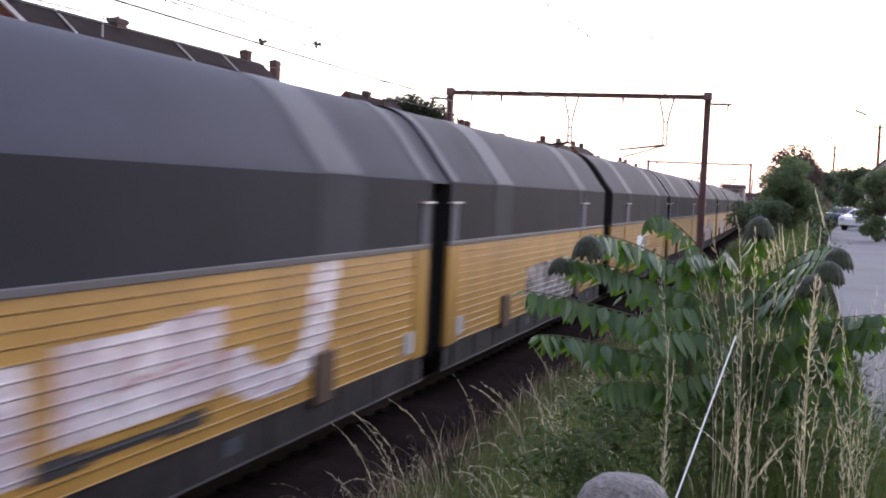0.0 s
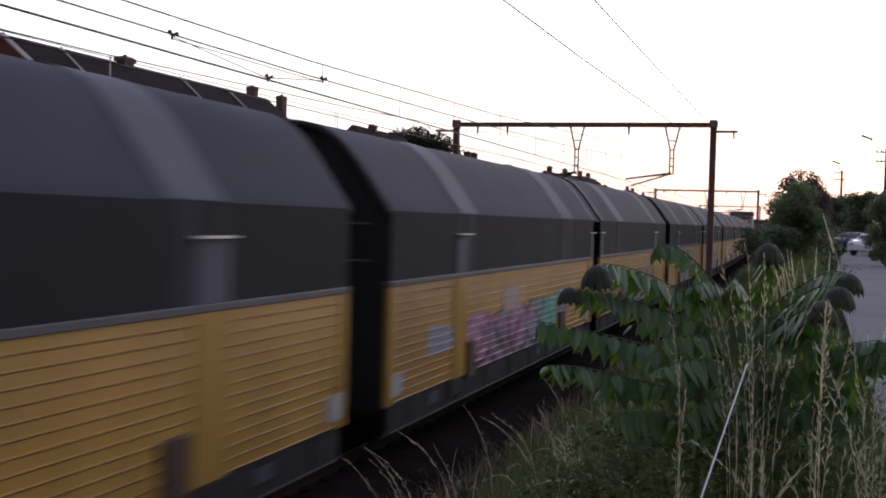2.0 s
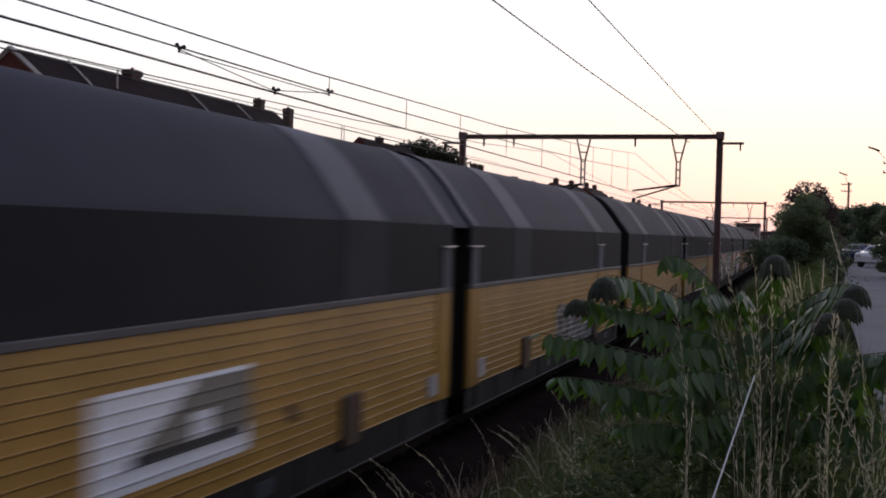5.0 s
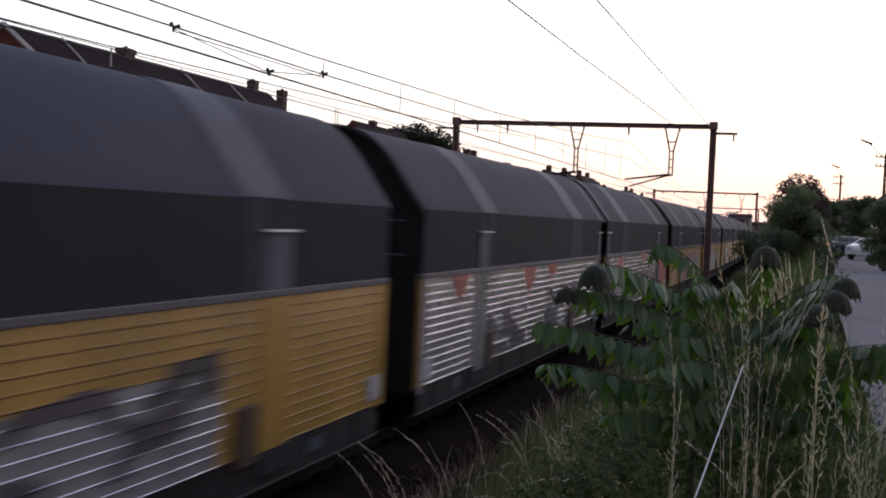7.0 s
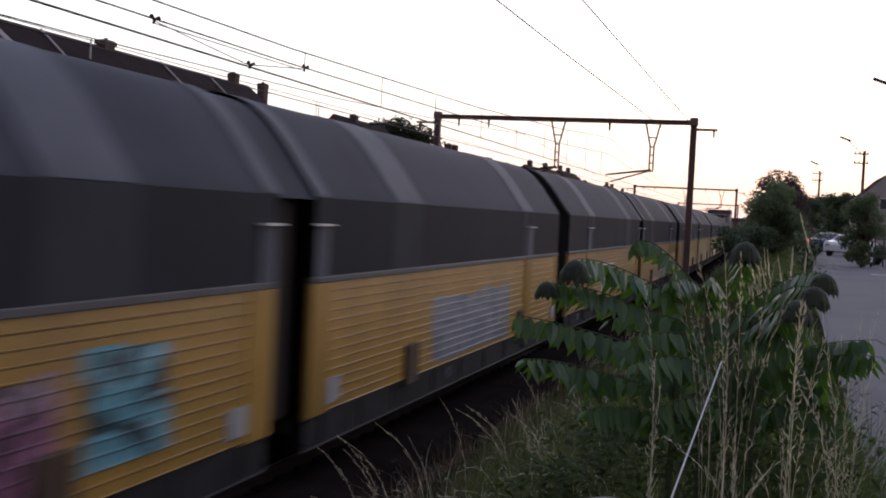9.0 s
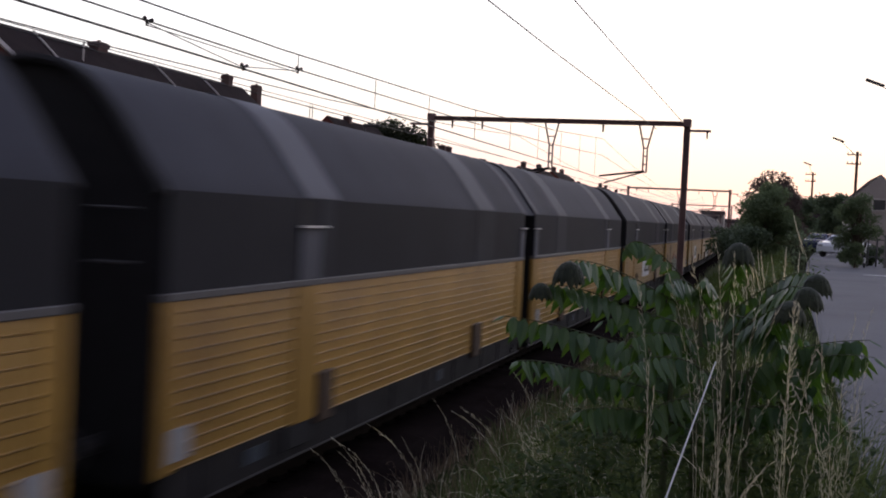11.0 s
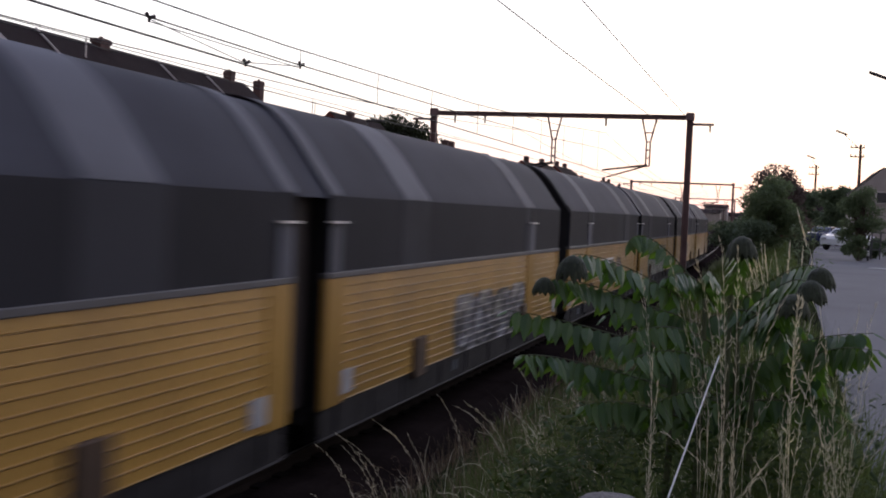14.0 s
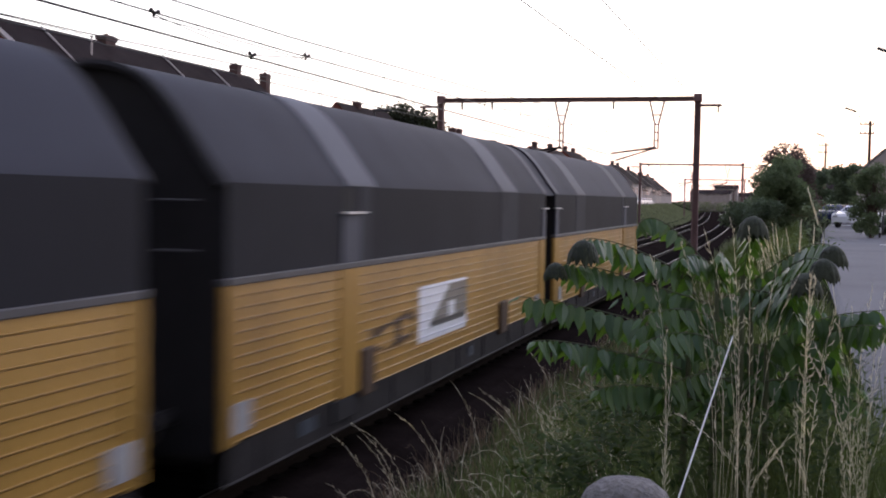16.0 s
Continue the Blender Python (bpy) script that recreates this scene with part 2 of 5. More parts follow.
BLACK_SPRAY = material("black_spray", (0.02, 0.018, 0.022), 0.5, 0, 0.3, 2, 20)
SMUDGE = material("dark_smudged_spray", (0.050, 0.040, 0.052), 0.45, 0.1, 0.4, 2, 20)
BROWN_SPRAY = soft_spray("brown_spray", (0.085, 0.050, 0.038), 0.8, 0.5)
WHITE_SPRAY = spray("white_spray", [(0.58, 0.51, 0.54), (0.62, 0.56, 0.58), (0.52, 0.44, 0.47)], 0.8, 0.35, lines=0.3, stroke=(0.34, 0.16, 0.18), glint=(0.66, 0.62, 0.64))
FAINT_SPRAY = soft_spray("faint_white_overspray", (0.52, 0.46, 0.48), 0.45)
LILAC_SPRAY = spray("pale_lilac_spray", [(0.25, 0.26, 0.31), (0.21, 0.22, 0.27), (0.29, 0.29, 0.33), (0.24, 0.25, 0.30)], 1.2, 0.3, lines=0.35, stroke=(0.13, 0.13, 0.16))
CYAN_SPRAY = spray("cyan_spray", [(0.10, 0.27, 0.33), (0.12, 0.30, 0.36), (0.07, 0.17, 0.23), (0.16, 0.34, 0.40)], 1.6, 0.35, lines=1.3, glint=(0.25, 0.40, 0.45))
TEAL_SPRAY = spray("teal_spray", [(0.09, 0.31, 0.27), (0.11, 0.36, 0.31), (0.06, 0.22, 0.21)], 1.2, 0.35, lines=0.8, glint=(0.30, 0.42, 0.40))
PINK_MIX = spray("pink_teal_spray", [(0.42, 0.18, 0.31), (0.44, 0.22, 0.34), (0.11, 0.34, 0.29), (0.40, 0.17, 0.30), (0.26, 0.20, 0.31), (0.07, 0.05, 0.10)], 0.8, lines=0.8)
RED_MIX = spray("red_white_spray", [(0.36, 0.028, 0.07), (0.30, 0.03, 0.08), (0.40, 0.24, 0.32), (0.36, 0.03, 0.06), (0.14, 0.07, 0.18)], 1.1, lines=0.45)
GREEN_MIX = spray("green_white_spray", [(0.06, 0.17, 0.06), (0.11, 0.14, 0.11), (0.20, 0.23, 0.21), (0.08, 0.15, 0.08), (0.05, 0.06, 0.05)], 1.7, lines=1.1, glint=(0.36, 0.38, 0.38))
GREY_MIX = spray("grey_black_spray", [(0.30, 0.29, 0.34), (0.05, 0.05, 0.07), (0.36, 0.33, 0.31), (0.17, 0.17, 0.22), (0.03, 0.03, 0.045)], 3.2)
PURPLE_MIX = spray("purple_green_spray", [(0.06, 0.03, 0.06), (0.30, 0.12, 0.20), (0.36, 0.25, 0.31), (0.04, 0.03, 0.05), (0.22, 0.08, 0.14)], 1.6, lines=0.6, glint=(0.36, 0.20, 0.28))
SILVER_MIX = spray("silver_block_spray", [(0.40, 0.39, 0.43), (0.46, 0.44, 0.47), (0.15, 0.13, 0.16), (0.36, 0.30, 0.34), (0.42, 0.40, 0.44)], 2.6, 0.36, 0.45)

# rail webs, sleepers, ballast and soil: shade beside the train is in their dark colours
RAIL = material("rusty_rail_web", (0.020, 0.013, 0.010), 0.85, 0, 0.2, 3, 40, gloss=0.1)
RAIL_HEAD = material("polished_rail_head", (0.16, 0.155, 0.15), 0.55, 0.8, 0.15, 3, 40)
SLEEPER = material("shaded_weathered_sleeper", (0.016, 0.0135, 0.0125), 0.95, 0, 0.4, 4, 40, gloss=0.0)
BALLAST = material("shaded_brown_ballast", (0.017, 0.0125, 0.0115), 0.95, 0, 0.5, 1.2, 12, 0.8, 0, (0.014, 0.011, 0.010), 0.6, 0.0)
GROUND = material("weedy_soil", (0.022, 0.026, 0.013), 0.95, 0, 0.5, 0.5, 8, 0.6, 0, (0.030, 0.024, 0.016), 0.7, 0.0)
ASPHALT = material("grey_worn_asphalt", (0.128, 0.127, 0.137), 0.9, 0, 0.22, 0.35, 60, 0.25, 0, (0.06, 0.06, 0.064), 0.6, 0.2)
LINE = material("worn_white_road_paint", (0.55, 0.55, 0.54), 0.7, 0, 0.3, 3, 30)
# rust red lifted towards grey: glare and haze against the sky are in the colour
MAST = material("hazed_rust_red_mast_paint", (0.175, 0.105, 0.105), 0.75, 0.0, 0.3, 2, 30, 0.15, gloss=0.3)
WIRE = material("dark_copper_wire", (0.025, 0.020, 0.018), 0.6, 0.5, 0.2)
CONCRETE = material("rough_grey_concrete", (0.22, 0.205, 0.195), 0.95, 0, 0.75, 12, 70, 1.0, 0, (0.085, 0.072, 0.060), 0.85, 0.2)
BRICK = material("red_brown_brick", (0.15, 0.052, 0.042), 0.85, 0, 0.3, 1.2, 12, 0.3, gloss=0.2)
PALE_WALL = material("pale_render", (0.40, 0.34, 0.32), 0.85, 0, 0.2, 0.8, 15, 0.2)
TILE = material("dark_brown_roof_tile", (0.034, 0.019, 0.020), 0.85, 0, 0.3, 1.2, 14, 0.3, gloss=0.2)
TRIM = material("pale_verge_board", (0.50, 0.44, 0.42), 0.7, 0, 0.2)
GLASS = material("dark_window_glass", (0.03, 0.035, 0.045), 0.08, 0, 0.2)
CAR_WHITE = material("white_car_paint", (0.74, 0.74, 0.77), 0.22, 0, 0.08, 1, 20, 0)
CAR_BLUE = material("dark_blue_car_paint", (0.03, 0.035, 0.10), 0.25, 0, 0.1, 1, 20, 0)
RUBBER = material("tyre_rubber", (0.02, 0.02, 0.02), 0.9)
WOOD = material("tarred_pole_wood", (0.13, 0.085, 0.06), 0.9, 0, 0.3, 2, 30, 0.3)
LEAF_DARK = material("dark_leaf_green", (0.092, 0.122, 0.068), 0.6, 0, 0.45, 2, 20, 0.1, 0.3, gloss=0.3, through_light=0.4)
LEAF_TREE = material("tree_leaf_green", (0.128, 0.164, 0.084), 0.7, 0, 0.45, 0.8, 8, 0.1, 0.2, gloss=0.25, through_light=0.5)
# purple-brown of the lens colour fringe round the bushy tree
LEAF_PURPLE = material("purple_brown_fringe_leaf", (0.120, 0.088, 0.078), 0.7, 0, 0.4, 1, 8, 0.1, 0.2, gloss=0.25, through_light=0.4)
STALK = material("green_brown_stalk", (0.062, 0.072, 0.030), 0.7, 0, 0.3, 6, 30)
GRASS = material("meadow_grass_green", (0.088, 0.116, 0.032), 0.75, 0, 0.6, 0.9, 6, 0.1, gloss=0.15, through_light=0.3)
STRAW = material("dry_straw_grass", (0.80, 0.74, 0.58), 0.8, 0, 0.5, 3, 20, through_light=0.4)
FADED = material("faded_brown_grass", (0.22, 0.16, 0.11), 0.85, 0, 0.5, 1.5, 10, gloss=0.1, through_light=0.3)
CHIMNEY = material("sooty_chimney_brick", (0.105, 0.066, 0.062), 0.9, 0, 0.3, 2, 14, 0.3, gloss=0.1)
BARK = material("brown_bark", (0.08, 0.055, 0.04), 0.9, 0, 0.4, 6, 30, 0.5)
WHITE_ROD = material("white_fibre_rod", (0.75, 0.75, 0.74), 0.4, 0, 0.08)
TAIL_LIGHT = material("red_tail_light_glass", (0.6, 0.03, 0.02), 0.3)
TAIL_LIGHT.node_tree.nodes["Principled BSDF"].inputs["Emission Color"].default_value = (1.0, 0.10, 0.06, 1)
TAIL_LIGHT.node_tree.nodes["Principled BSDF"].inputs["Emission Strength"].default_value = 3.0
VERGE = material("pale_olive_verge_grass", (0.20, 0.22, 0.12), 0.85, 0, 0.4, 0.3, 6, 0.1, gloss=0.1, through_light=0.3)
# wall grey for the far terrace, with distance haze put into the colour
GREY_WALL = material("hazed_grey_wall", (0.32, 0.28, 0.27), 0.85, 0, 0.3, 0.8, 12, 0.2)


# ---- mesh helpers ----
def link_mesh(name, bm, mat, smooth=False):
    me = bpy.data.meshes.new(name)
    bmesh.ops.recalc_face_normals(bm, faces=bm.faces)
    bm.to_mesh(me)
    bm.free()
    me.materials.append(mat)
    if smooth:
        me.shade_smooth()
    return me


def part(name, bm, mat, parent, label="", smooth=False):
    ob = new(name, link_mesh(name, bm, mat, smooth))
    ob.parent = parent
    if label:
        tagged(ob, label)
    return ob


def thing(name, label, category, group="", kind=""):
    return tagged(new(name), label, category, group, kind)


def box(bm, x0, x1, y0, y1, z0, z1, bevel=0.0):
    r = bmesh.ops.create_cube(bm, size=1, matrix=Matrix.Translation(((x0 + x1) / 2, (y0 + y1) / 2, (z0 + z1) / 2)) @ Matrix.Diagonal((x1 - x0, y1 - y0, z1 - z0, 1)))
    if bevel:
        edges = {e for v in r["verts"] for e in v.link_edges}
        bmesh.ops.bevel(bm, geom=list(edges), offset=bevel, segments=1, affect="EDGES")
    return bm


def a_box(*a, bevel=0.0):
    return box(bmesh.new(), *a, bevel=bevel)


def rod(bm, a, b, ra, rb=None, sides=6):
    """A tapered round bar from a to b."""
    a, b = Vector(a), Vector(b)
    rb = ra if rb is None else rb
    q = (b - a).to_track_quat("Z", "Y")
    rings = []
    for p, r in ((a, ra), (b, rb)):
        rings.append([bm.verts.new(p + q @ Vector((math.cos(6.2832 * i / sides) * r, math.sin(6.2832 * i / sides) * r, 0))) for i in range(sides)])
    for i in range(sides):
        j = (i + 1) % sides
        bm.faces.new((rings[0][i], rings[0][j], rings[1][j], rings[1][i]))
    bm.faces.new(rings[0][::-1])
    bm.faces.new(rings[1])
    return bm


def a_rod(a, b, ra, rb=None, sides=6):
    return rod(bmesh.new(), a, b, ra, rb, sides)


def sheet(bm, profile, ys, keep=None):
    """Sweeps a profile of (x, z) along y. keep(y, z) says which cells stay."""
    rows = [[bm.verts.new((x, y, z)) for x, z in profile] for y in ys]
    for i in range(len(ys) - 1):
        for j in range(len(profile) - 1):
            if keep is None or keep((ys[i] + ys[i + 1]) / 2, (profile[j][1] + profile[j + 1][1]) / 2):
                bm.faces.new((rows[i][j], rows[i + 1][j], rows[i + 1][j + 1], rows[i][j + 1]))
    loose = [v for v in bm.verts if not v.link_faces]
    bmesh.ops.delete(bm, geom=loose, context="VERTS")
    return bm


def tube(points, radius, sides=5):
    """One round bar bent through the points."""
    bm = bmesh.new()
    pts = [Vector(p) for p in points]
    prev = None
    for i, p in enumerate(pts):
        d = (pts[min(i + 1, len(pts) - 1)] - pts[max(i - 1, 0)]).normalized()
        q = d.to_track_quat("Z", "Y")
        ring = [bm.verts.new(p + q @ Vector((math.cos(6.2832 * k / sides) * radius, math.sin(6.2832 * k / sides) * radius, 0))) for k in range(sides)]
        if prev:
            for k in range(sides):
                bm.faces.new((prev[k], prev[(k + 1) % sides], ring[(k + 1) % sides], ring[k]))
        else:
            bm.faces.new(ring[::-1])
        prev = ring
    bm.faces.new(prev)
    return bm


# ---- the line: straight past the camera, then a gentle left-hand curve ----
TRACK_X, BEND_Y, BEND_END, BEND_R = -6.52, 60.0, 236.0, 2900.0
TRACK_GAP = 4.1


def bend(y):
    arc = max(0.0, min(y, BEND_END) - BEND_Y)
    return -arc ** 2 / (2 * BEND_R) - max(0.0, y - BEND_END) * arc / BEND_R


def heading(y):
    return math.degrees(max(0.0, min(y, BEND_END) - BEND_Y) / BEND_R)


def smooth_step(a, b, v):
    v = min(1.0, max(0.0, (v - a) / (b - a)))
    return v * v * (3 - 2 * v)


ROAD_Z = 1.66


def road_left(y):
    return 0.62 + 0.00029 * max(0.0, y) ** 2


def ground_height(x, y):
    """Railway low on one hand, bank up to the road on the other."""
    bx = x - bend(y)
    near = smooth_step(-3.9, 0.2, bx) * (ROAD_Z - 0.04)
    far = smooth_step(-14.5, -22.0, bx) * 2.2
    bump = 0.05 * noise.noise(Vector((x * 0.7, y * 0.7, 0))) if -4.2 < bx < road_left(y) or bx < -14 else 0
    return (near if bx > -3.9 else (far if bx < -14.5 else -0.38)) + bump


def axis(*spans):
    out = []
    for a, b, step in spans:
        n = max(1, round((b - a) / step))
        out += [a + (b - a) * i / n for i in range(n)]
    return out + [spans[-1][1]]


def build_ground():
    xs = axis((-1500, -200, 200), (-200, -40, 16), (-40, -14.5, 2.5), (-14.5, -4, 2.1), (-4, 1, 0.25), (1, 12, 1.1), (12, 60, 8), (60, 200, 28), (200, 1500, 260))
    ys = axis((-460, -20, 55), (-20, 0, 4), (0, 30, 0.6), (30, 120, 4), (120, 500, 20), (500, 2500, 400))
    bm = bmesh.new()
    grid = [[bm.verts.new((x + (bend(min(y, 600)) if -60 < x < 1 else 0), y, ground_height(x + bend(min(y, 600)), min(y, 600)))) for x in xs] for y in ys]
    for i in range(len(ys) - 1):
        for j in range(len(xs) - 1):
            bm.faces.new((grid[i][j], grid[i][j + 1], grid[i + 1][j + 1], grid[i + 1][j]))
    tagged(new("ground", link_mesh("ground", bm, GROUND, True)), "weedy bank and rough ground beside the railway", "ground", kind="structure")


def build_track(cx, label):
    track = thing("railway_track", label, "railway track", "railway tracks", "structure")
    ys = axis((-460, 60, 40), (60, 600, 10))
    bm = bmesh.new()
    prof = [(-2.6, -0.40), (-1.75, -0.10), (-1.02, -0.10), (-0.92, -0.15), (0.92, -0.15), (1.02, -0.10), (1.75, -0.10), (2.6, -0.40)]
    rows = [[bm.verts.new((cx + bend(y) + x, y, z)) for x, z in prof] for y in ys]
    for a, b in zip(rows, rows[1:]):
        for j in range(len(prof) - 1):
            bm.faces.new((a[j], b[j], b[j + 1], a[j + 1]))
    part("ballast_bed", bm, BALLAST, track, "brown ballast, its colour darkened with the train's shade")
    for side in (-1, 1):
        bm = bmesh.new()
        prof = [(-0.07, -0.15), (-0.07, -0.13), (-0.012, -0.10), (-0.012, -0.04), (-0.036, -0.03), (-0.036, 0), (0.036, 0), (0.036, -0.03), (0.012, -0.04), (0.012, -0.10), (0.07, -0.13), (0.07, -0.15)]
        rows = [[bm.verts.new((cx + bend(y) + side * 0.7535 + x, y, z)) for x, z in prof] for y in ys]
        for a, b in zip(rows, rows[1:]):
            for j in range(len(prof) - 1):
                bm.faces.new((a[j], b[j], b[j + 1], a[j + 1]))
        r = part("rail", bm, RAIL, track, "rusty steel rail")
        bm = bmesh.new()
        rows = [[bm.verts.new((cx + bend(y) + side * 0.7535 + x, y, 0.003)) for x in (-0.021, 0.021)] for y in ys]
        for a, b in zip(rows, rows[1:]):
            bm.faces.new((a[0], a[1], b[1], b[0]))
        part("rail_head", bm, RAIL_HEAD, r, "polished running surface")
    bm = bmesh.new()
    y = 0.0
    while y < 260:
        box(bm, cx + bend(y) - 1.3, cx + bend(y) + 1.3, y, y + 0.25, -0.3, -0.125)
        y += 0.6
    tagged(part("sleepers", bm, SLEEPER, track, "row of weathered sleepers, darkened with the train's shade"), kind="stuff")
    return track


def build_road():
    ys = axis((-60, 0, 10), (0, 140, 2.5), (140, 400, 40))
    bm = bmesh.new()
    rows = []
    for y in ys:
        l = road_left(min(y, 130))
        w = 4.6 + 1.6 * smooth_step(28, 44, y)
        wob = 0.10 * noise.noise(Vector((0, y * 0.8, 3)))
        rows.append([bm.verts.new((l + wob, y, ROAD_Z - 0.02)), bm.verts.new((l + 0.12 + wob, y, ROAD_Z + 0.004)), bm.verts.new((l + w / 2, y, ROAD_Z + 0.03)), bm.verts.new((l + w, y, ROAD_Z + 0.004))])
    for a, b in zip(rows, rows[1:]):
        for j in range(3):
            bm.faces.new((a[j], a[j + 1], b[j + 1], b[j]))
    tagged(new("road", link_mesh("road", bm, ASPHALT)), "grey worn asphalt lane beside the railway", "road", kind="structure")
    for x0, x1, y in ((3.3, 5.2, 45.0), (2.9, 4.6, 84.0)):
        bm = a_box(x0, x1, y, y + 0.35, ROAD_Z + 0.028, ROAD_Z + 0.040)
        tagged(new("road_marking", link_mesh("road_marking", bm, LINE)), "worn white stop line on the asphalt", "road marking", "road markings", "structure")


build_ground()
build_road()
track_near = build_track(TRACK_X, "near track of a two-track electrified line")
track_far = build_track(TRACK_X - TRACK_GAP, "far track of a two-track electrified line")

# ---- the car-carrier train ----
UNIT = 16.0
HALF = 1.47
Y_BOT, Y_TOP, EAVE = 0.752, 2.329, 3.274
RIBS = 13
ROOF_PROFILE = [(0.0, EAVE), (0.02, EAVE + 0.05), (0.17, 3.52), (0.33, 3.745), (0.46, 3.92), (0.59, 4.07), (0.72, 4.195), (0.85, 4.29), (0.99, 4.355), (1.13, 4.40), (1.30, 4.43), (1.47, 4.44)]


def rib_profile(out=0.0, fine=1):
    """Cladding boards: each face ends below in a sloping lip that oversails a shadow groove."""
    step = (Y_TOP - 0.04 - Y_BOT) / RIBS
    h = HALF + out
    pts = []
    for i in range(RIBS):
        z = Y_BOT + i * step
        pts += [(h - 0.030, z), (h - 0.030, z + step * 0.095), (h + 0.006, z + step * 0.11), (h + 0.007, z + step * 0.135), (h - 0.006, z + step * 0.185)]
        pts += [(h - 0.006 - 0.004 * k / fine, z + step * (0.185 + 0.805 * k / fine)) for k in range(1, fine + 1)]
    pts.append((h - 0.010, Y_TOP - 0.04))
    return pts


def mirrored(profile, side):
    return [(x * side, z) for x, z in profile]


def at(u):
    """Along the unit: u metres from the middle of the wide gap."""
    return u - UNIT / 2


def build_unit():
    unit = thing("car_carrier_wagon", "closed car-carrier wagon unit, yellow corrugated sides, charcoal top", "railway wagon", "passing car-carrier train")
    u0, u1 = 0.70, 15.50
    for side in (1, -1):
        for a, b in ((0.93, 3.60), (4.22, 14.92)):
            part("corrugated_panel", sheet(bmesh.new(), mirrored(rib_profile(), side), [at(a), at((a + b) / 2), at(b)]), YELLOW, unit, "yellow corrugated side panel")
        for a, b in ((u0, 0.95), (3.58, 4.24), (14.90, u1)):
            x0, x1 = sorted((side * (HALF - 0.06), side * (HALF + 0.012)))
            part("side_post", a_box(x0, x1, at(a), at(b), Y_BOT - 0.02, Y_TOP - 0.03, bevel=0.01), YELLOW, unit, "smooth yellow side post")
        x0, x1 = sorted((side * (HALF - 0.08), side * (HALF + 0.028)))
        part("rim_rail", a_box(x0, x1, at(u0), at(u1), Y_TOP - 0.04, Y_TOP + 0.035, bevel=0.01), RIM, unit, "grey steel rim rail")
        x0, x1 = sorted((side * (HALF - 0.05), side * HALF))
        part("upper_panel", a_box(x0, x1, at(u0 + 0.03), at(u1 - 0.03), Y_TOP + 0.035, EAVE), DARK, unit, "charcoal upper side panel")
        for a, b in ((3.62, 4.22), (15.08, 15.47)):
            x0, x1 = sorted((side * HALF, side * (HALF + 0.02)))
            part("upper_post", a_box(x0, x1, at(a), at(b), Y_TOP + 0.035, 2.95, bevel=0.006), BAND, unit, "grey upper post")
            x0, x1 = sorted((side * HALF, side * (HALF + 0.07)))
            part("bracket", a_box(x0, x1, at(a - 0.03), at(b + 0.08), 2.95, 2.975), STEEL, unit, "bright steel bracket")
        x0, x1 = sorted((side * HALF, side * (HALF + 0.006)))
        part("latch_recess", a_box(x0, x1, at(3.62), at(3.95), 2.98, 3.25), BLACK, unit, "black latch recess")
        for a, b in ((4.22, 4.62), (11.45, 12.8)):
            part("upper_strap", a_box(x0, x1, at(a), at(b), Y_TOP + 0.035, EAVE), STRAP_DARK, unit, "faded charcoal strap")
        for a, b in ((4.30, 4.74), (11.45, 12.0)):
            x0, x1 = sorted((side * (HALF - 0.04), side * (HALF + 0.05)))
            part("step_box", a_box(x0, x1, at(a), at(b), 0.66, 1.26, bevel=0.02), RUST, unit, "rust-brown step box")
        for a in (0.86, 14.55):
            x0, x1 = sorted((side * (HALF - 0.01), side * (HALF + 0.018)))
            part("data_plate", a_box(x0, x1, at(a), at(a + 0.38), 0.84, 1.14), PLATE, unit, "grey-white data plate")
        # sill beam with its lower lip and hangers
        beam = [(1.28, Y_BOT), (1.43, Y_BOT), (1.44, Y_BOT - 0.02), (1.44, 0.375), (1.446, 0.368), (1.460, 0.360), (1.462, 0.352), (1.28, 0.352), (1.28, Y_BOT)]
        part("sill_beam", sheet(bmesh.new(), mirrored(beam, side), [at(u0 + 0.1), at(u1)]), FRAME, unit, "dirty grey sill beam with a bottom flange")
        for u in (1.5, 3.9, 5.6, 7.2, 8.8, 10.4, 12.3, 13.6, 14.9):
            x0, x1 = sorted((side * 1.438, side * 1.458))
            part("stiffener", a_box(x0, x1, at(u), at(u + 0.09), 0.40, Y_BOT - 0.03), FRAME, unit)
        for a, b in ((2.55, 2.95), (9.5, 9.72)):
            x0, x1 = sorted((side * 1.438, side * 1.45))
            part("sill_plate", a_box(x0, x1, at(a), at(b), 0.50, 0.66), SILL_PLATE, unit, "small blue-grey enamel plate")
        x0, x1 = sorted((side * 1.436, side * 1.475))
        part("brake_handle_box", a_box(x0, x1, at(3.45), at(4.2), 0.46, 0.74, bevel=0.02), BLACK, unit, "black recessed control box")
        for u in (2.3, 13.2):
            bm = bmesh.new()
            rod(bm, (side * 0.70, at(u), 0.34), (side * 0.83, at(u), 0.34), 0.34, 0.34, 20)
            rod(bm, (side * 0.83, at(u), 0.34), (side * 0.87, at(u), 0.34), 0.12, 0.10, 12)
            part("wheel", bm, RUST, unit, "small brown steel wheel")
            x0, x1 = sorted((side * 1.0, side * 1.22))
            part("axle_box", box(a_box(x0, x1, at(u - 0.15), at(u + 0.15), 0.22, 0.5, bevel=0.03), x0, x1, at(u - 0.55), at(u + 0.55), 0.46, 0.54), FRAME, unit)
    roof_line = [(HALF - o, z) for o, z in ROOF_PROFILE]
    roof_line = roof_line + [(-x, z) for x, z in roof_line[-2::-1]]
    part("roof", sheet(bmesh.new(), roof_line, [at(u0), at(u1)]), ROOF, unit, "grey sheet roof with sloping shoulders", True)
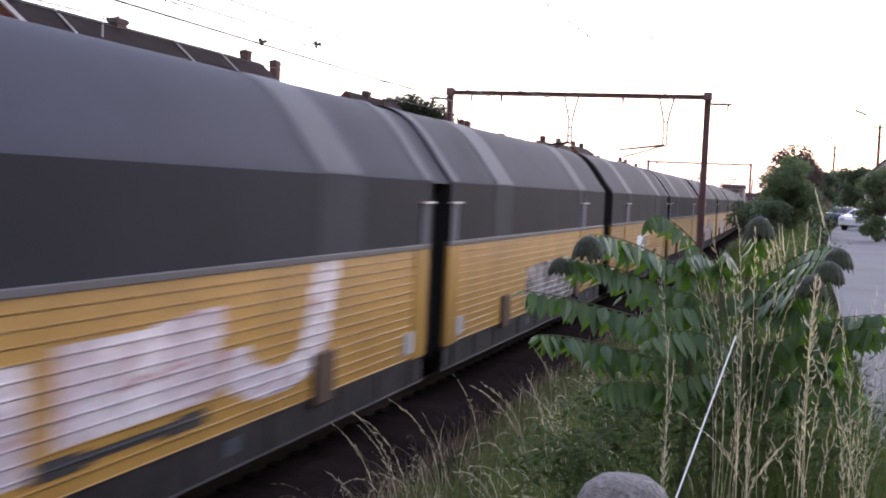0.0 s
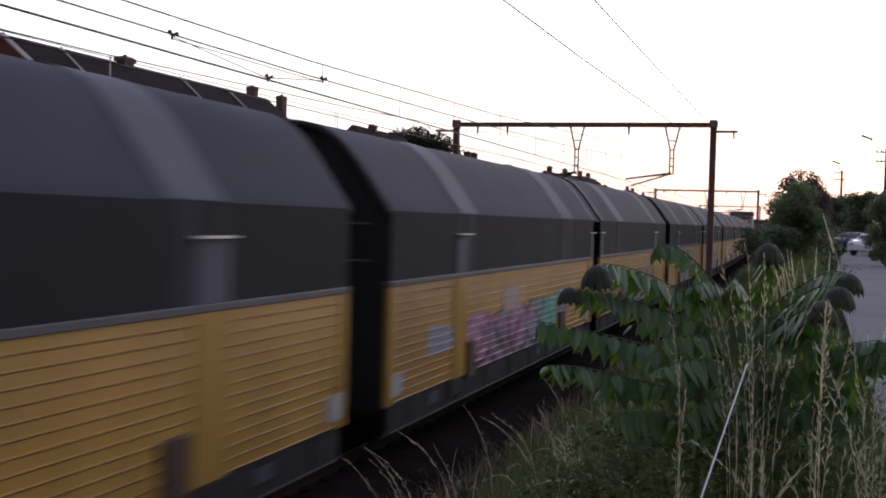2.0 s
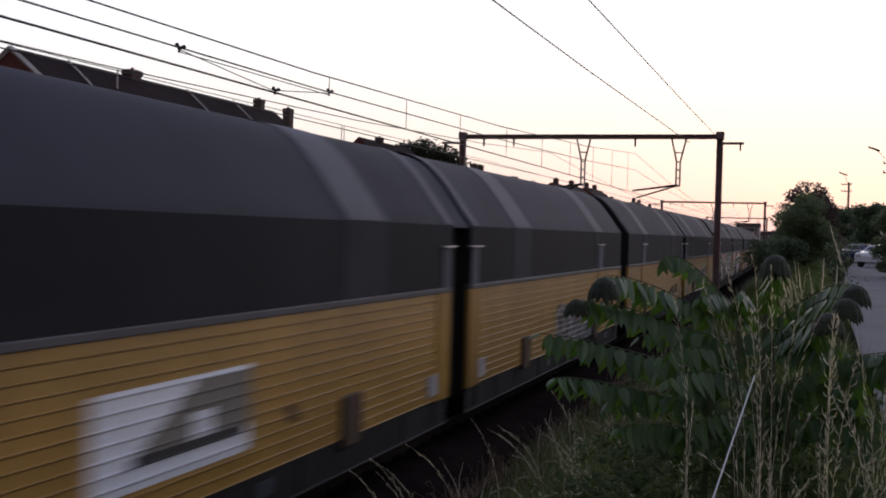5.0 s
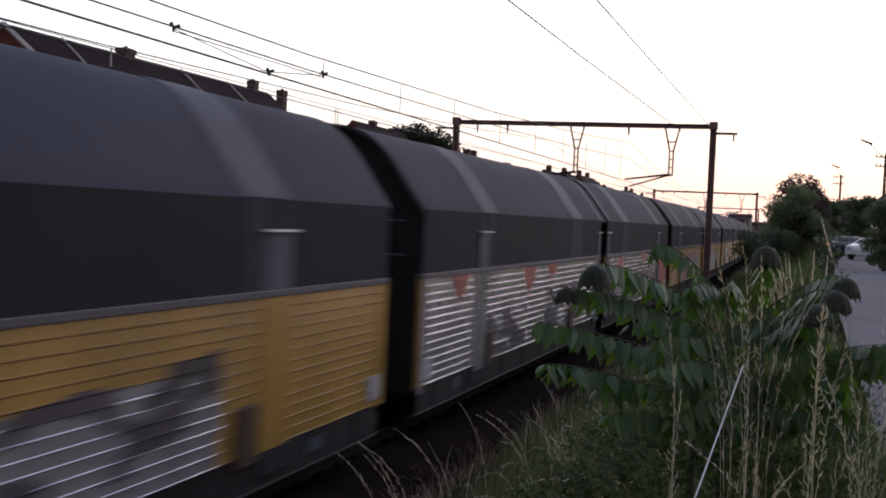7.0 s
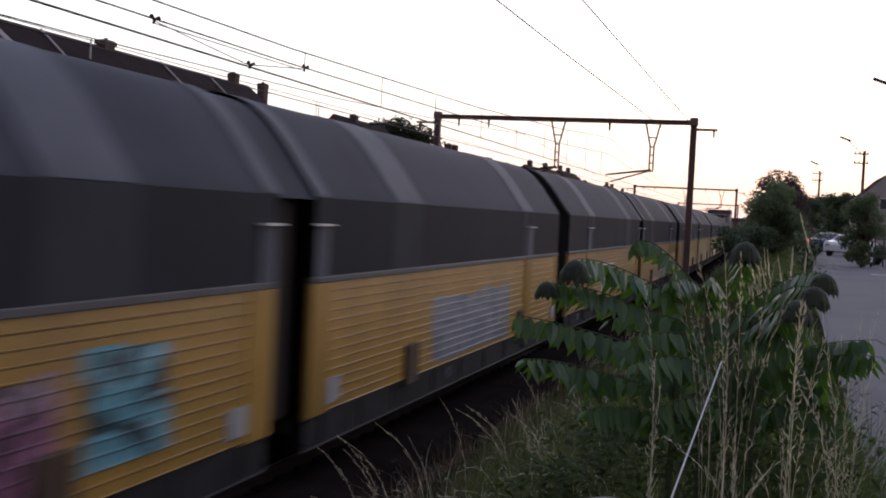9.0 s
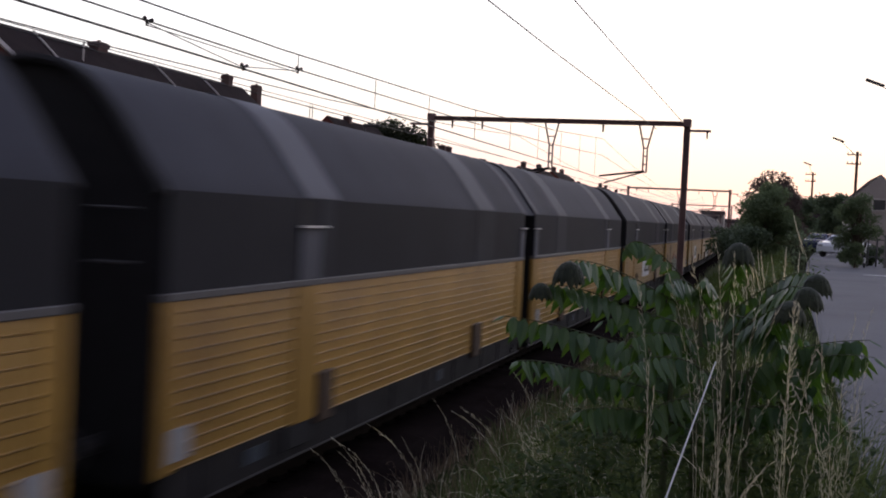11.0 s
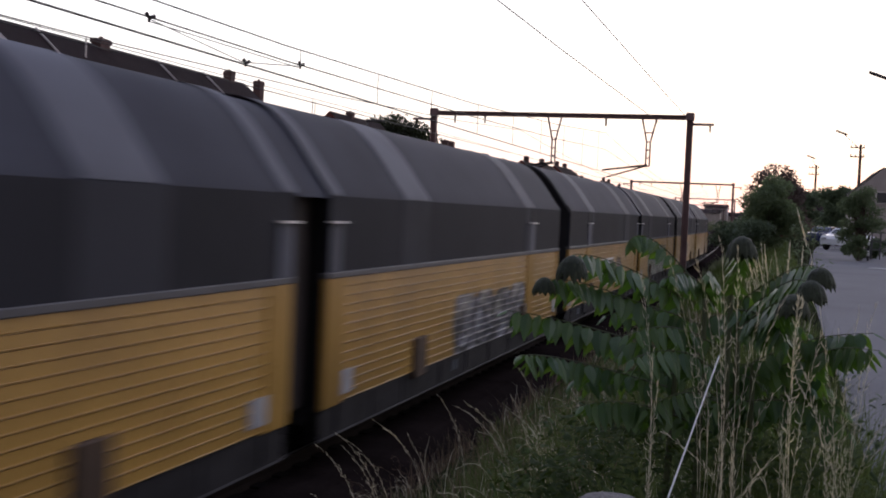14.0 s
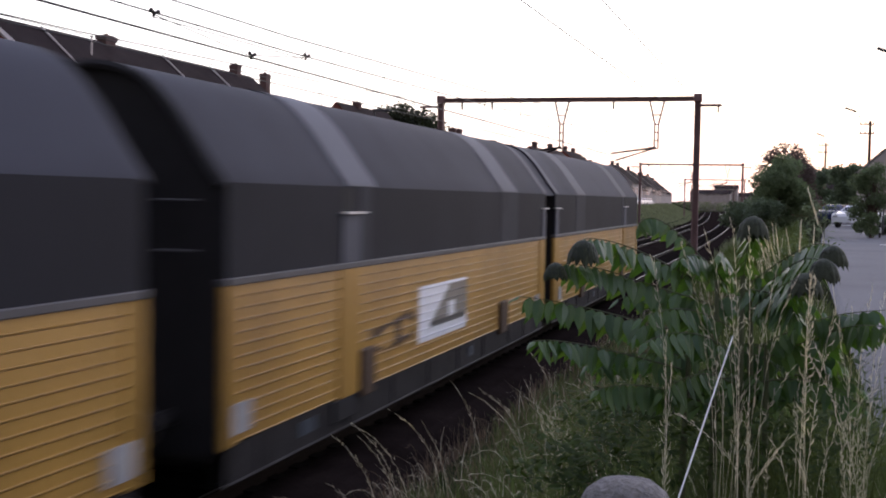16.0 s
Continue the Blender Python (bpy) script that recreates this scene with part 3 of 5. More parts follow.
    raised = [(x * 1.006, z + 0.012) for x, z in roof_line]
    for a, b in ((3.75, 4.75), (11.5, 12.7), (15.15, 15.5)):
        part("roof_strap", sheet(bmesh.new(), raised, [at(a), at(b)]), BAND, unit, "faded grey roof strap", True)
    for u, s in ((u0, 1), (u1, -1)):
        bm = bmesh.new()
        loop = [bm.verts.new((x * 0.985, at(u) + 0.02 * s, z - 0.01)) for x, z in roof_line] + [bm.verts.new((x, at(u) + 0.02 * s, 0.66)) for x in (-1.42, 1.42)]
        bm.faces.new(loop)
        bmesh.ops.solidify(bm, geom=bm.faces[:], thickness=0.05)
        part("end_wall", bm, BLACK, unit, "black end wall")
    # arch frame and grab handles on the wide-gap end
    bm = tube([(x * 0.97, at(u0 - 0.04), z - 0.04) for x, z in roof_line], 0.05, 6)
    part("end_arch", bm, BLACK, unit, "black end arch")
    for z in (2.62, 3.1):
        part("grab_handle", a_rod((0.75, at(u0 - 0.06), z), (1.2, at(u0 - 0.06), z), 0.014), RIM, unit)
        part("grab_handle", a_rod((-0.75, at(u0 - 0.06), z), (-1.2, at(u0 - 0.06), z), 0.014), RIM, unit)
    for sx in (-0.875, 0.875):
        bm = a_rod((sx, at(u0), 1.0), (sx, at(0.18), 1.0), 0.09, 0.09, 10)
        rod(bm, (sx, at(0.18), 1.0), (sx, at(0.06), 1.0), 0.22, 0.22, 14)
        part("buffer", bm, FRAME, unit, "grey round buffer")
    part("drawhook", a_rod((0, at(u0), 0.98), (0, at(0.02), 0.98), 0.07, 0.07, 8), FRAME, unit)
    part("bellows_roof", sheet(bmesh.new(), [(x * 0.985, z - 0.03) for x, z in roof_line], [at(u1 - 0.02), at(16.0)]), ROOF, unit, "grey cover over the close-coupled gap", True)
    part("gangway_bellows", a_box(-1.22, 1.22, at(u1), at(15.985), 0.72, 3.35, bevel=0.05), BELLOWS, unit, "black bellows of the close-coupled end")
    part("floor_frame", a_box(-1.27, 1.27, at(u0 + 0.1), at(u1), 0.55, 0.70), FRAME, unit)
    return unit


first_unit = build_unit()


# spray paint lies on the ribs of the side that faces the road
def painted(unit, name, u0, u1, z0, z1, mat, label, ragged=0.12, flip=1, seed=0, inside=None, lift=0.004, strokes=False):
    prof = [p for p in rib_profile(lift, 3) if z0 - 0.05 <= p[1] <= z1 + 0.02]
    n = max(4, round((u1 - u0) / 0.07))
    ys = [at(u0 + (u1 - u0) * i / n) for i in range(n + 1)]

    def keep(y, z):
        a, b = (y - ys[0]) / (ys[-1] - ys[0]), (z - z0) / (z1 - z0)
        if inside and not inside(a, b):
            return False
        if strokes and abs(noise.noise(Vector((y * 1.1, z * 2.6, seed * 3.3)))) > 0.20:
            return False
        e = ragged * (1 + 1.6 * noise.noise(Vector((y * 0.9, z * 1.3, seed * 7.1))))
        return ragged == 0 or (min(a, 1 - a) * (u1 - u0) > e * 1.2 and (1 - b) * (z1 - z0) > e and b * (z1 - z0) > e * 0.3)

    bm = sheet(bmesh.new(), [(x * flip, z) for x, z in prof], [y for y in ys], keep)
    if not bm.faces:
        bm.free()
        return None
    # strokes that lie apart from one another count as loose paint
    left, islands = set(bm.verts), 0
    while left:
        islands += 1
        stack = [left.pop()]
        while stack:
            for e in stack.pop().link_edges:
                for v in e.verts:
                    if v in left:
                        left.remove(v)
                        stack.append(v)
    return tagged(part(name, bm, mat, unit, label), kind="stuff" if islands > 1 else "")


def logo(unit, flip):
    painted(unit, "sign_panel", 6.65, 9.2, 1.08, 1.86, WHITE, "white sign panel", 0, flip)
    painted(unit, "sign_emblem", 7.3, 9.2, 1.33, 1.84, LOGO_GREY, "grey wedge emblem on the sign", 0, flip, inside=lambda a, b: b < 0.95 and b < a * 2.0 and not (0.45 < a < 0.62 and b < 0.45), lift=0.007)
    painted(unit, "sign_stroke", 7.2, 9.1, 1.25, 1.30, BLACK_SPRAY, "black stroke under the emblem", 0, flip, lift=0.008)


GRAFFITI = {
    -21: [("white", 4.9, 6.5, 0.95, 1.86), ("white", 6.7, 9.3, 1.12, 1.98), ("band", 6.5, 9.0, 0.93, 1.08), ("hook", 9.3, 12.2, 1.0, 2.29)],
    -20: [("silver_mix", 4.4, 10.1, 0.76, 1.76)],
    -19: [("logo",)],
    -17: [("pink", 4.3, 9.9, 0.78, 1.66), ("teal", 9.6, 11.3, 0.80, 1.76), ("lilac", 11.2, 12.4, 1.2, 1.82), ("white_small", 6.4, 8.0, 1.5, 2.05), ("lilac", 2.3, 3.6, 1.2, 1.7)],
    -16: [("pink", 4.7, 11.7, 0.78, 1.80), ("teal", 8.6, 9.6, 0.85, 1.72), ("teal", 4.9, 5.9, 0.9, 1.75), ("brown", 12.9, 14.6, 1.38, 1.70)],
    -15: [("silver_mix", 4.25, 10.2, 0.78, 2.18)],
    -14: [("silver_mix", 4.9, 11.1, 0.85, 1.82)],
    -13: [("logo",), ("brown", 9.4, 11.2, 1.1, 1.5)],
    -12: [("grey", 4.4, 9.0, 0.8, 1.7)],
    -11: [("brown", 11.2, 14.0, 1.62, 2.0), ("brown", 10.9, 14.2, 1.0, 1.5)],
    -10: [("silver", 5.0, 11.5, 0.74, 1.72), ("smudge", 5.6, 8.2, 0.95, 1.75), ("smudge", 8.4, 11.2, 0.9, 1.72), ("black", 9.6, 11.6, 1.5, 1.86), ("black", 5.0, 6.6, 1.45, 1.92), ("red", 10.9, 11.7, 0.85, 1.4)],
    -9: [("silver", 0.93, 3.6, 0.75, 2.29), ("silver", 4.22, 14.92, 0.75, 2.29), ("red_drop", 6.8, 8.0, 1.75, 2.29), ("red_drop", 9.0, 10.1, 1.98, 2.28), ("red_drop", 2.1, 3.1, 1.86, 2.29), ("smudge", 9.0, 13.0, 0.9, 1.9), ("smudge", 4.4, 7.4, 0.8, 1.6)],
    -8: [("silver", 0.93, 3.6, 0.75, 2.29), ("silver", 4.22, 14.92, 0.75, 2.29), ("red_drop", 12.2, 13.2, 1.25, 2.25), ("red_drop", 7.0, 8.2, 1.92, 2.27), ("red", 4.9, 7.0, 2.0, 2.28), ("red_solid", 0.93, 3.4, 0.76, 2.29), ("smudge", 8.0, 11.4, 0.9, 1.7), ("smudge", 4.6, 7.4, 1.0, 1.8), ("smudge", 12.9, 14.4, 0.9, 1.9)],
    -7: [("brown", 0.95, 3.5, 1.3, 1.8), ("red_mix", 4.4, 11.0, 0.8, 2.0), ("cyan", 12.0, 13.5, 0.95, 2.05), ("purple", 10.9, 11.8, 0.85, 1.85)],
    -6: [("lilac", 5.5, 10.8, 0.80, 1.94)],
    -5: [("logo",)],
    -4: [("grey", 4.4, 8.4, 0.8, 1.6)],
    -2: [("brown", 1.2, 3.0, 1.1, 1.5)],
    -1: [("logo",), ("red", 4.3, 6.5, 1.75, 2.15), ("brown", 9.3, 12.7, 1.05, 1.88)],
    0: [("green", 7.9, 11.7, 0.80, 1.62), ("purple", 4.4, 8.0, 0.80, 2.15), ("red", 8.0, 11.6, 1.4, 1.95), ("white_small", 12.4, 13.1, 1.05, 2.15), ("white_small", 13.9, 14.6, 1.3, 1.75)],
    1: [("logo",)],
    2: [("grey", 4.3, 9.9, 0.80, 1.76)],
    3: [("logo",), ("red", 1.5, 2.6, 1.35, 1.95), ("brown", 9.5, 11.9, 1.0, 1.96)],
    4: [("green", 4.9, 12.5, 0.8, 2.02), ("red_solid", 0.95, 3.5, 0.76, 0.90)],
    5: [("logo",), ("brown", 4.4, 6.7, 1.1, 1.62)],
}
SPRAY = {"white": (WHITE_SPRAY, "white sprayed block", 0.05), "black": (BLACK_SPRAY, "black sprayed strokes", 0.06), "band": (BLACK_SPRAY, "dark blue sprayed underline", 0.03), "teal": (TEAL_SPRAY, "teal sprayed letter", 0.12), "red_solid": (RED_SPRAY, "red sprayed patch", 0.10), "red_drop": (RED_SPRAY, "red sprayed wedge running down from the rim", 0), "smudge": (SMUDGE, "dark smudged strokes", 0.06), "hook": (WHITE_SPRAY, "white sprayed hook letter", 0),
         "silver_mix": (SILVER_MIX, "silver and dark sprayed lettering", 0.07), "pink": (PINK_MIX, "pink and teal sprayed lettering", 0.16), "white_small": (FAINT_SPRAY, "faint white sprayed patch", 0.0),
         "brown": (BROWN_SPRAY, "brown sprayed scribble", 0.09), "lilac": (LILAC_SPRAY, "pale lilac sprayed block", 0.08), "grey": (GREY_MIX, "grey and black sprayed lettering", 0.10),
         "silver": (SILVER, "silver sprayed covering", 0.03), "red": (RED_SPRAY, "red sprayed letters", 0.10), "red_mix": (RED_MIX, "red and white sprayed lettering", 0.12),
         "cyan": (CYAN_SPRAY, "blue sprayed letter", 0.10), "purple": (PURPLE_MIX, "green and purple sprayed lettering", 0.12), "green": (GREEN_MIX, "green and white sprayed lettering", 0.12)}


def hook_shape(a, b):
    stem = abs(a - (0.70 + 0.16 * b)) < 0.13 and b > 0.3
    ring = math.hypot((a - 0.42) / 0.46, (b - 0.42) / 0.44)
    return stem or (0.5 < ring < 1.05 and b < 0.42)


def wedge(a, b):
    return b > abs(a - 0.55) * 1.9 + 0.15 * noise.noise(Vector((a * 5, b * 3, 2)))


def letter(a, b, count, seed):
    """Distance from the middle of the bubble letter at (a, b): 1 at its edge."""
    i, la = int(a * count), (a * count) % 1.0
    wob = 0.22 * noise.noise(Vector((la * 2.2 + i * 5, b * 2.2, seed)))
    return (abs((la - 0.5) / 0.50) ** 2.6 + abs((b - 0.5 - 0.05 * math.sin(i * 2.1 + seed)) / 0.50) ** 2.6) ** 0.4 + wob, i, la


def letter_fill(count, seed):
    def fill(a, b):
        top = 0.86 + 0.16 * noise.noise(Vector((a * count * 1.7, seed, 0.5))) - 0.25 * max(0.0, 0.12 - min(a, 1 - a)) / 0.12
        low = 0.05 * noise.noise(Vector((a * count * 1.2, seed, 4.5)))
        return letter(a, b, count, seed)[0] < 1.0 or (low < b < top and min(a, 1 - a) > 0.03 + 0.03 * noise.noise(Vector((b * 4, seed, 8))))
    return fill


def letter_line(count, seed):
    def line(a, b):
        r, i, la = letter(a, b, count, seed)
        inner = abs(la - 0.5 + 0.22 * math.sin(b * 5 + i * 2.3 + seed)) < 0.06 and 0.2 < b < 0.75
        return 0.91 < r < 1.07 or inner
    return line


units = {}
for n in range(-21, 7):
    unit = first_unit if n == -21 else copy_thing(first_unit, Matrix.Identity(4))
    units[n] = unit
for n, unit in units.items():
    flip = 1 if n % 2 else -1
    for k, (kind, *span) in enumerate(GRAFFITI.get(n, [])):
        if kind == "logo":
            logo(unit, flip)
            continue
        mat, label, rag = SPRAY[kind]
        if kind == "silver" and span[1] - span[0] > 10:
            rag = 0
            for a, b in ((0.72, 0.96), (3.57, 4.25), (14.89, 15.5)):
                if n == -8 and a < 1:
                    mat = RED_SPRAY
                else:
                    mat = SPRAY[kind][0]
                x0, x1 = sorted((flip * (HALF + 0.010), flip * (HALF + 0.016)))
                part("graffiti", a_box(x0, x1, at(a), at(b), Y_BOT - 0.10, Y_TOP - 0.03), mat, unit, label)
        elif kind == "silver" and span[0] < 1:
            rag = 0
        if kind == "hook":
            painted(unit, "graffiti", *span, mat, label, 0, flip, n, inside=hook_shape)
        elif kind in ("grey", "pink", "purple", "green", "red_mix", "silver_mix"):
            count = max(2, round((span[1] - span[0]) / 1.25))
            span[2] = min(span[2], 0.735)
            painted(unit, "graffiti", *span, mat, label, 0 if kind != "silver_mix" else rag, flip, n * 3 + k, lift=0.004 + 0.003 * k, inside=None if kind == "silver_mix" else letter_fill(count, n))
            painted(unit, "graffiti_outline", *span, BLACK_SPRAY, "black sprayed outlines of bubble letters", 0.05, flip, n, lift=0.0055 + 0.003 * k, inside=letter_line(count, n))
        else:
            painted(unit, "graffiti", *span, mat, label, rag, flip, n * 3 + k, lift=0.004 + 0.003 * k, strokes=kind in ("brown", "black", "red", "smudge"), inside=wedge if kind == "red_drop" else None)


# ---- overhead line ----
def build_gantry(y, x_left, x_right, top):
    g = thing("catenary_gantry", "rust-red steel portal gantry spanning both railway tracks", "catenary gantry", "catenary gantries")
    for x in (x_left, x_right):
        bm = bmesh.new()
        for dx in (-0.11, 0.11):
            box(bm, x + dx - 0.02, x + dx + 0.02, y - 0.12, y + 0.12, -0.45, top + 0.12)
        box(bm, x - 0.13, x + 0.13, y - 0.015, y + 0.015, -0.45, top + 0.12)
        part("mast", bm, MAST, g, "rust-red H-section mast")
        part("mast_cap", a_box(x - 0.17, x + 0.17, y - 0.17, y + 0.17, top - 0.2, top + 0.14, bevel=0.03), MAST, g)
        part("footing", a_box(x - 0.4, x + 0.4, y - 0.4, y + 0.4, -0.6, -0.3, bevel=0.04), CONCRETE, g, "concrete footing")
    bm = bmesh.new()
    section = [(-0.10, -0.17), (0.10, -0.17), (0.10, -0.13), (0.015, -0.13), (0.015, -0.02), (0.10, -0.02), (0.10, 0.03), (-0.10, 0.03), (-0.10, -0.02), (-0.015, -0.02), (-0.015, -0.13), (-0.10, -0.13)]
    ends = [[bm.verts.new((x, y + dy, top + dz)) for dy, dz in section] for x in (x_left, x_right)]
    for i in range(len(section)):
        j = (i + 1) % len(section)
        bm.faces.new((ends[0][i], ends[0][j], ends[1][j], ends[1][i]))
    bm.faces.new(ends[0][::-1])
    bm.faces.new(ends[1])
    part("crossbeam", bm, MAST, g, "rust-red crossbeam")
    for x, s in ((x_left, -1), (x_right, 1)):
        part("side_arm", a_rod((x, y, top - 0.35), (x + s * 1.0, y, top - 0.35), 0.06), MAST, g)
        part("insulator", a_rod((x + s * 0.85, y, top - 0.35), (x + s * 0.85, y, top - 0.68), 0.04, 0.03, 8), WIRE, g)
    for hx, tip in ((x_right - 1.72, 1.95), (x_right - 5.87, 1.75)):
        bm = bmesh.new()
        low = top - 2.2
        for dx in (-0.32, 0.32):
            rod(bm, (hx + dx, y, top - 0.1), (hx + dx * 0.25, y, top - 1.15), 0.04, 0.04, 5)
            rod(bm, (hx + dx * 0.25, y, top - 1.15), (hx + dx * 0.25, y, low), 0.038, 0.038, 5)
        for dz in (0.75, 1.15, 1.5, 1.85, 2.2):
            w = 0.13 if dz < 1 else 0.08
            rod(bm, (hx - w, y, top - dz), (hx + w, y, top - dz), 0.03, 0.03, 5)
        part("drop_tube", bm, MAST, g, "narrow lattice drop bracket")
        bm = bmesh.new()
        rod(bm, (hx, y, low + 0.05), (hx - tip, y, low - 0.22), 0.05, 0.04, 5)
        rod(bm, (hx - 0.1, y, low), (hx - tip + 0.2, y, low - 0.52), 0.035, 0.035, 5)
        part("registration_arm", bm, WIRE, g, "thin registration arm")
    for x in (x_left + 2.4, x_right - 3.6, x_left + 1.0):
        part("insulator", a_rod((x, y, top - 0.15), (x, y, top - 0.5), 0.05, 0.035, 6), WIRE, g)
    return g


G_TOP = 7.62
GANTRIES = [(50.0, -15.27, -3.82), (139.0, -17.2, -5.25), (234.0, -20.0, -8.4), (325.0, -26.0, -14.5)]
for y, a, b in GANTRIES:
    build_gantry(y, a, b, G_TOP)


def wire(points, radius, label):
    tagged(new("overhead_wire", link_mesh("overhead_wire", tube(points, radius, 4), WIRE)), label, "overhead wire", "overhead wires")


def span(x, zs, sag=0.0):
    """A wire over the line from behind the camera to the far gantries."""
    pts = []
    stops = [-40.0] + [g[0] for g in GANTRIES]
    for a, b in zip(stops, stops[1:]):
        for i in range(8):
            k = i / 8
            y = a + (b - a) * k
            pts.append((x + bend(y), y, zs - sag * 4 * k * (1 - k)))
    pts.append((x + bend(stops[-1]), stops[-1], zs))
    return pts


wire(span(-7.4, 5.11), 0.014, "thick dark contact wire over the near track")
wire(span(-7.4, 6.11, 0.81), 0.011, "auxiliary wire over the near track")
wire(span(-7.4, 6.82, 1.32), 0.011, "messenger wire over the near track")
wire(span(-11.2, 5.75, 0.1), 0.012, "contact wire over the far track")
wire(span(-11.2, 6.85, 1.15), 0.011, "messenger wire over the far track")
wire(span(-16.1, 6.95, 0.1), 0.011, "feeder wire on the gantry side arm")
wire([(-5.2, -30, 6.9), (-5.2, 20, 7.09), (-5.2, 27, 7.13), (-5.1, 50, 7.3)], 0.015, "thin feeder wire above the line")
wire([(-4.0, -30, 7.4), (-4.0, 22, 7.49), (-4.0, 36, 7.53), (-4.0, 49.8, 7.6)], 0.015, "thin feeder wire above the line")


def clamp(x, y, z):
    bm = bmesh.new()
    for s in (-1, 1):
        rod(bm, (x, y, z), (x + 0.02, y + s * 0.09, z + 0.035), 0.016, 0.028, 6)
    rod(bm, (x, y, z - 0.05), (x, y, z + 0.03), 0.018, 0.018, 6)
    tagged(new("wire_clamp", link_mesh("wire_clamp", bm, WIRE)), "dark two-winged clamp on the overhead wire", "wire clamp", "wire clamps")


for y, z in ((12.29, 5.32), (14.91, 5.13), (16.84, 5.35)):
    clamp(-7.4, y, z)
for y in (9.0, 16.84, 20.5, 24, 28, 32, 36, 40, 44, 48):
    top = 5.5 + 0.00065 * (y - 5) ** 2
    low = 5.30 + 0.0004 * (y - 5) ** 2 if y == 16.84 else 5.11
    bm = a_rod((-7.4, y, low), (-7.4, y, top), 0.007, 0.007, 4)
    tagged(new("dropper", link_mesh("dropper", bm, WIRE)), "thin dropper between the overhead wires", "wire dropper", "wire droppers")
for start, end in (((-7.4, 12.29, 5.31), (-7.4, 14.91, 5.13)), ((-7.4, 14.91, 5.14), (-7.4, 16.84, 5.34)), ((-7.4, 12.29, 5.28), (-7.4, 16.84, 5.31))):
    tagged(new("jumper_wire", link_mesh("jumper_wire", a_rod(start, end, 0.007, 0.007, 4), WIRE)), "thin jumper wire between clamps of the overhead line", "overhead wire", "overhead wires")


# ---- houses ----
def build_house(x0, x1, y0, y1, base, eave, ridge, wall_mat, name="house", label="brick terraced house with a dark tiled roof", chimneys=(), verge=False, along_y=True, group="terrace beyond the railway"):
    h = thing(name, label, "house", group)
    cx, cy = (x0 + x1) / 2, (y0 + y1) / 2
    bm = bmesh.new()
    if along_y:
        front = [(x0, base), (x1, base), (x1, eave), (cx, ridge), (x0, eave)]
        a = [bm.verts.new((x, y0, z)) for x, z in front]
        b = [bm.verts.new((x, y1, z)) for x, z in front]
    else:
        front = [(y0, base), (y1, base), (y1, eave), (cy, ridge), (y0, eave)]
        a = [bm.verts.new((x0, y, z)) for y, z in front]
        b = [bm.verts.new((x1, y, z)) for y, z in front]
    bm.faces.new(a)
    bm.faces.new(b)
    for i in range(5):
        j = (i + 1) % 5
        bm.faces.new((a[i], a[j], b[j], b[i]))
    part("wall", bm, wall_mat, h)
    for s in (-1, 1):
        bm = bmesh.new()
        if along_y:
            xe = x1 + 0.3 if s > 0 else x0 - 0.3
            k = (ridge - eave) / (cx - x0) * 0.3
            q = [(cx, y0, ridge + 0.06), (xe, y0, eave - k + 0.06), (xe, y1, eave - k + 0.06), (cx, y1, ridge + 0.06)]
        else:
            ye = y1 + 0.3 if s > 0 else y0 - 0.3
            k = (ridge - eave) / (cy - y0) * 0.3
            q = [(x0 - 0.2, cy, ridge + 0.06), (x0 - 0.2, ye, eave - k + 0.06), (x1 + 0.2, ye, eave - k + 0.06), (x1 + 0.2, cy, ridge + 0.06)]
        f = bm.faces.new([bm.verts.new(v) for v in q])
        bmesh.ops.solidify(bm, geom=[f], thickness=0.14)
        part("roof", bm, TILE, h, "dark brown tiled roof slope")
    if verge and along_y:
        for s in (-1, 1):
            xe = x1 + 0.3 if s > 0 else x0 - 0.3
            part("verge_board", a_rod((cx, y0 - 0.05, ridge + 0.05), (xe, y0 - 0.05, eave - 0.1), 0.11, 0.11, 4), TRIM, h, "pale verge board")
    for cxx, cyy, top, w, d in chimneys:
        bm = a_box(cxx - w / 2, cxx + w / 2, cyy - d / 2, cyy + d / 2, eave, top, bevel=0.02)
        lip = 0.05 if d > 0.7 else 0.015
        box(bm, cxx - w / 2 - lip, cxx + w / 2 + lip, cyy - d / 2 - lip, cyy + d / 2 + lip, top - 0.22, top - 0.05)
        c = part("chimney", bm, CHIMNEY, h, "brick chimney stack")
        part("chimney_pot", a_rod((cxx, cyy, top - 0.02), (cxx, cyy, top + 0.10), 0.10, 0.08, 8), CHIMNEY, c)
    if along_y:
        for z in (base + 1.0, base + 3.7):
            for k in (0.28, 0.72):
                yy = y0 + (y1 - y0) * k
                wnd = part("window", a_box(x1 - 0.05, x1 + 0.03, yy - 0.55, yy + 0.55, z, z + 1.4), TRIM, h, "pale window frame")
                part("pane", a_box(x1 + 0.02, x1 + 0.04, yy - 0.45, yy + 0.45, z + 0.1, z + 1.3), GLASS, wnd)
    return h


for i, (a, b) in enumerate(((37.4, 44.0), (44.0, 49.3), (49.3, 54.4), (54.4, 60.4))):
    chim = {1: [(-30.0, 45.8, 10.25, 0.5, 0.8)], 3: [(-30.0, 58.5, 10.4, 0.5, 0.5)]}.get(i, [])
    build_house(-34.5, -25.5, a, b, 0.6, 6.2, 9.88, BRICK, chimneys=chim, verge=(i == 0))
part_pole = a_rod((-28.9, 43.0, 8.6), (-28.9, 43.0, 9.85), 0.05, 0.05, 6)
tagged(new("vent_pipe", link_mesh("vent_pipe", part_pole, TRIM)), "pale vent pipe on the terrace roof", "vent pipe")
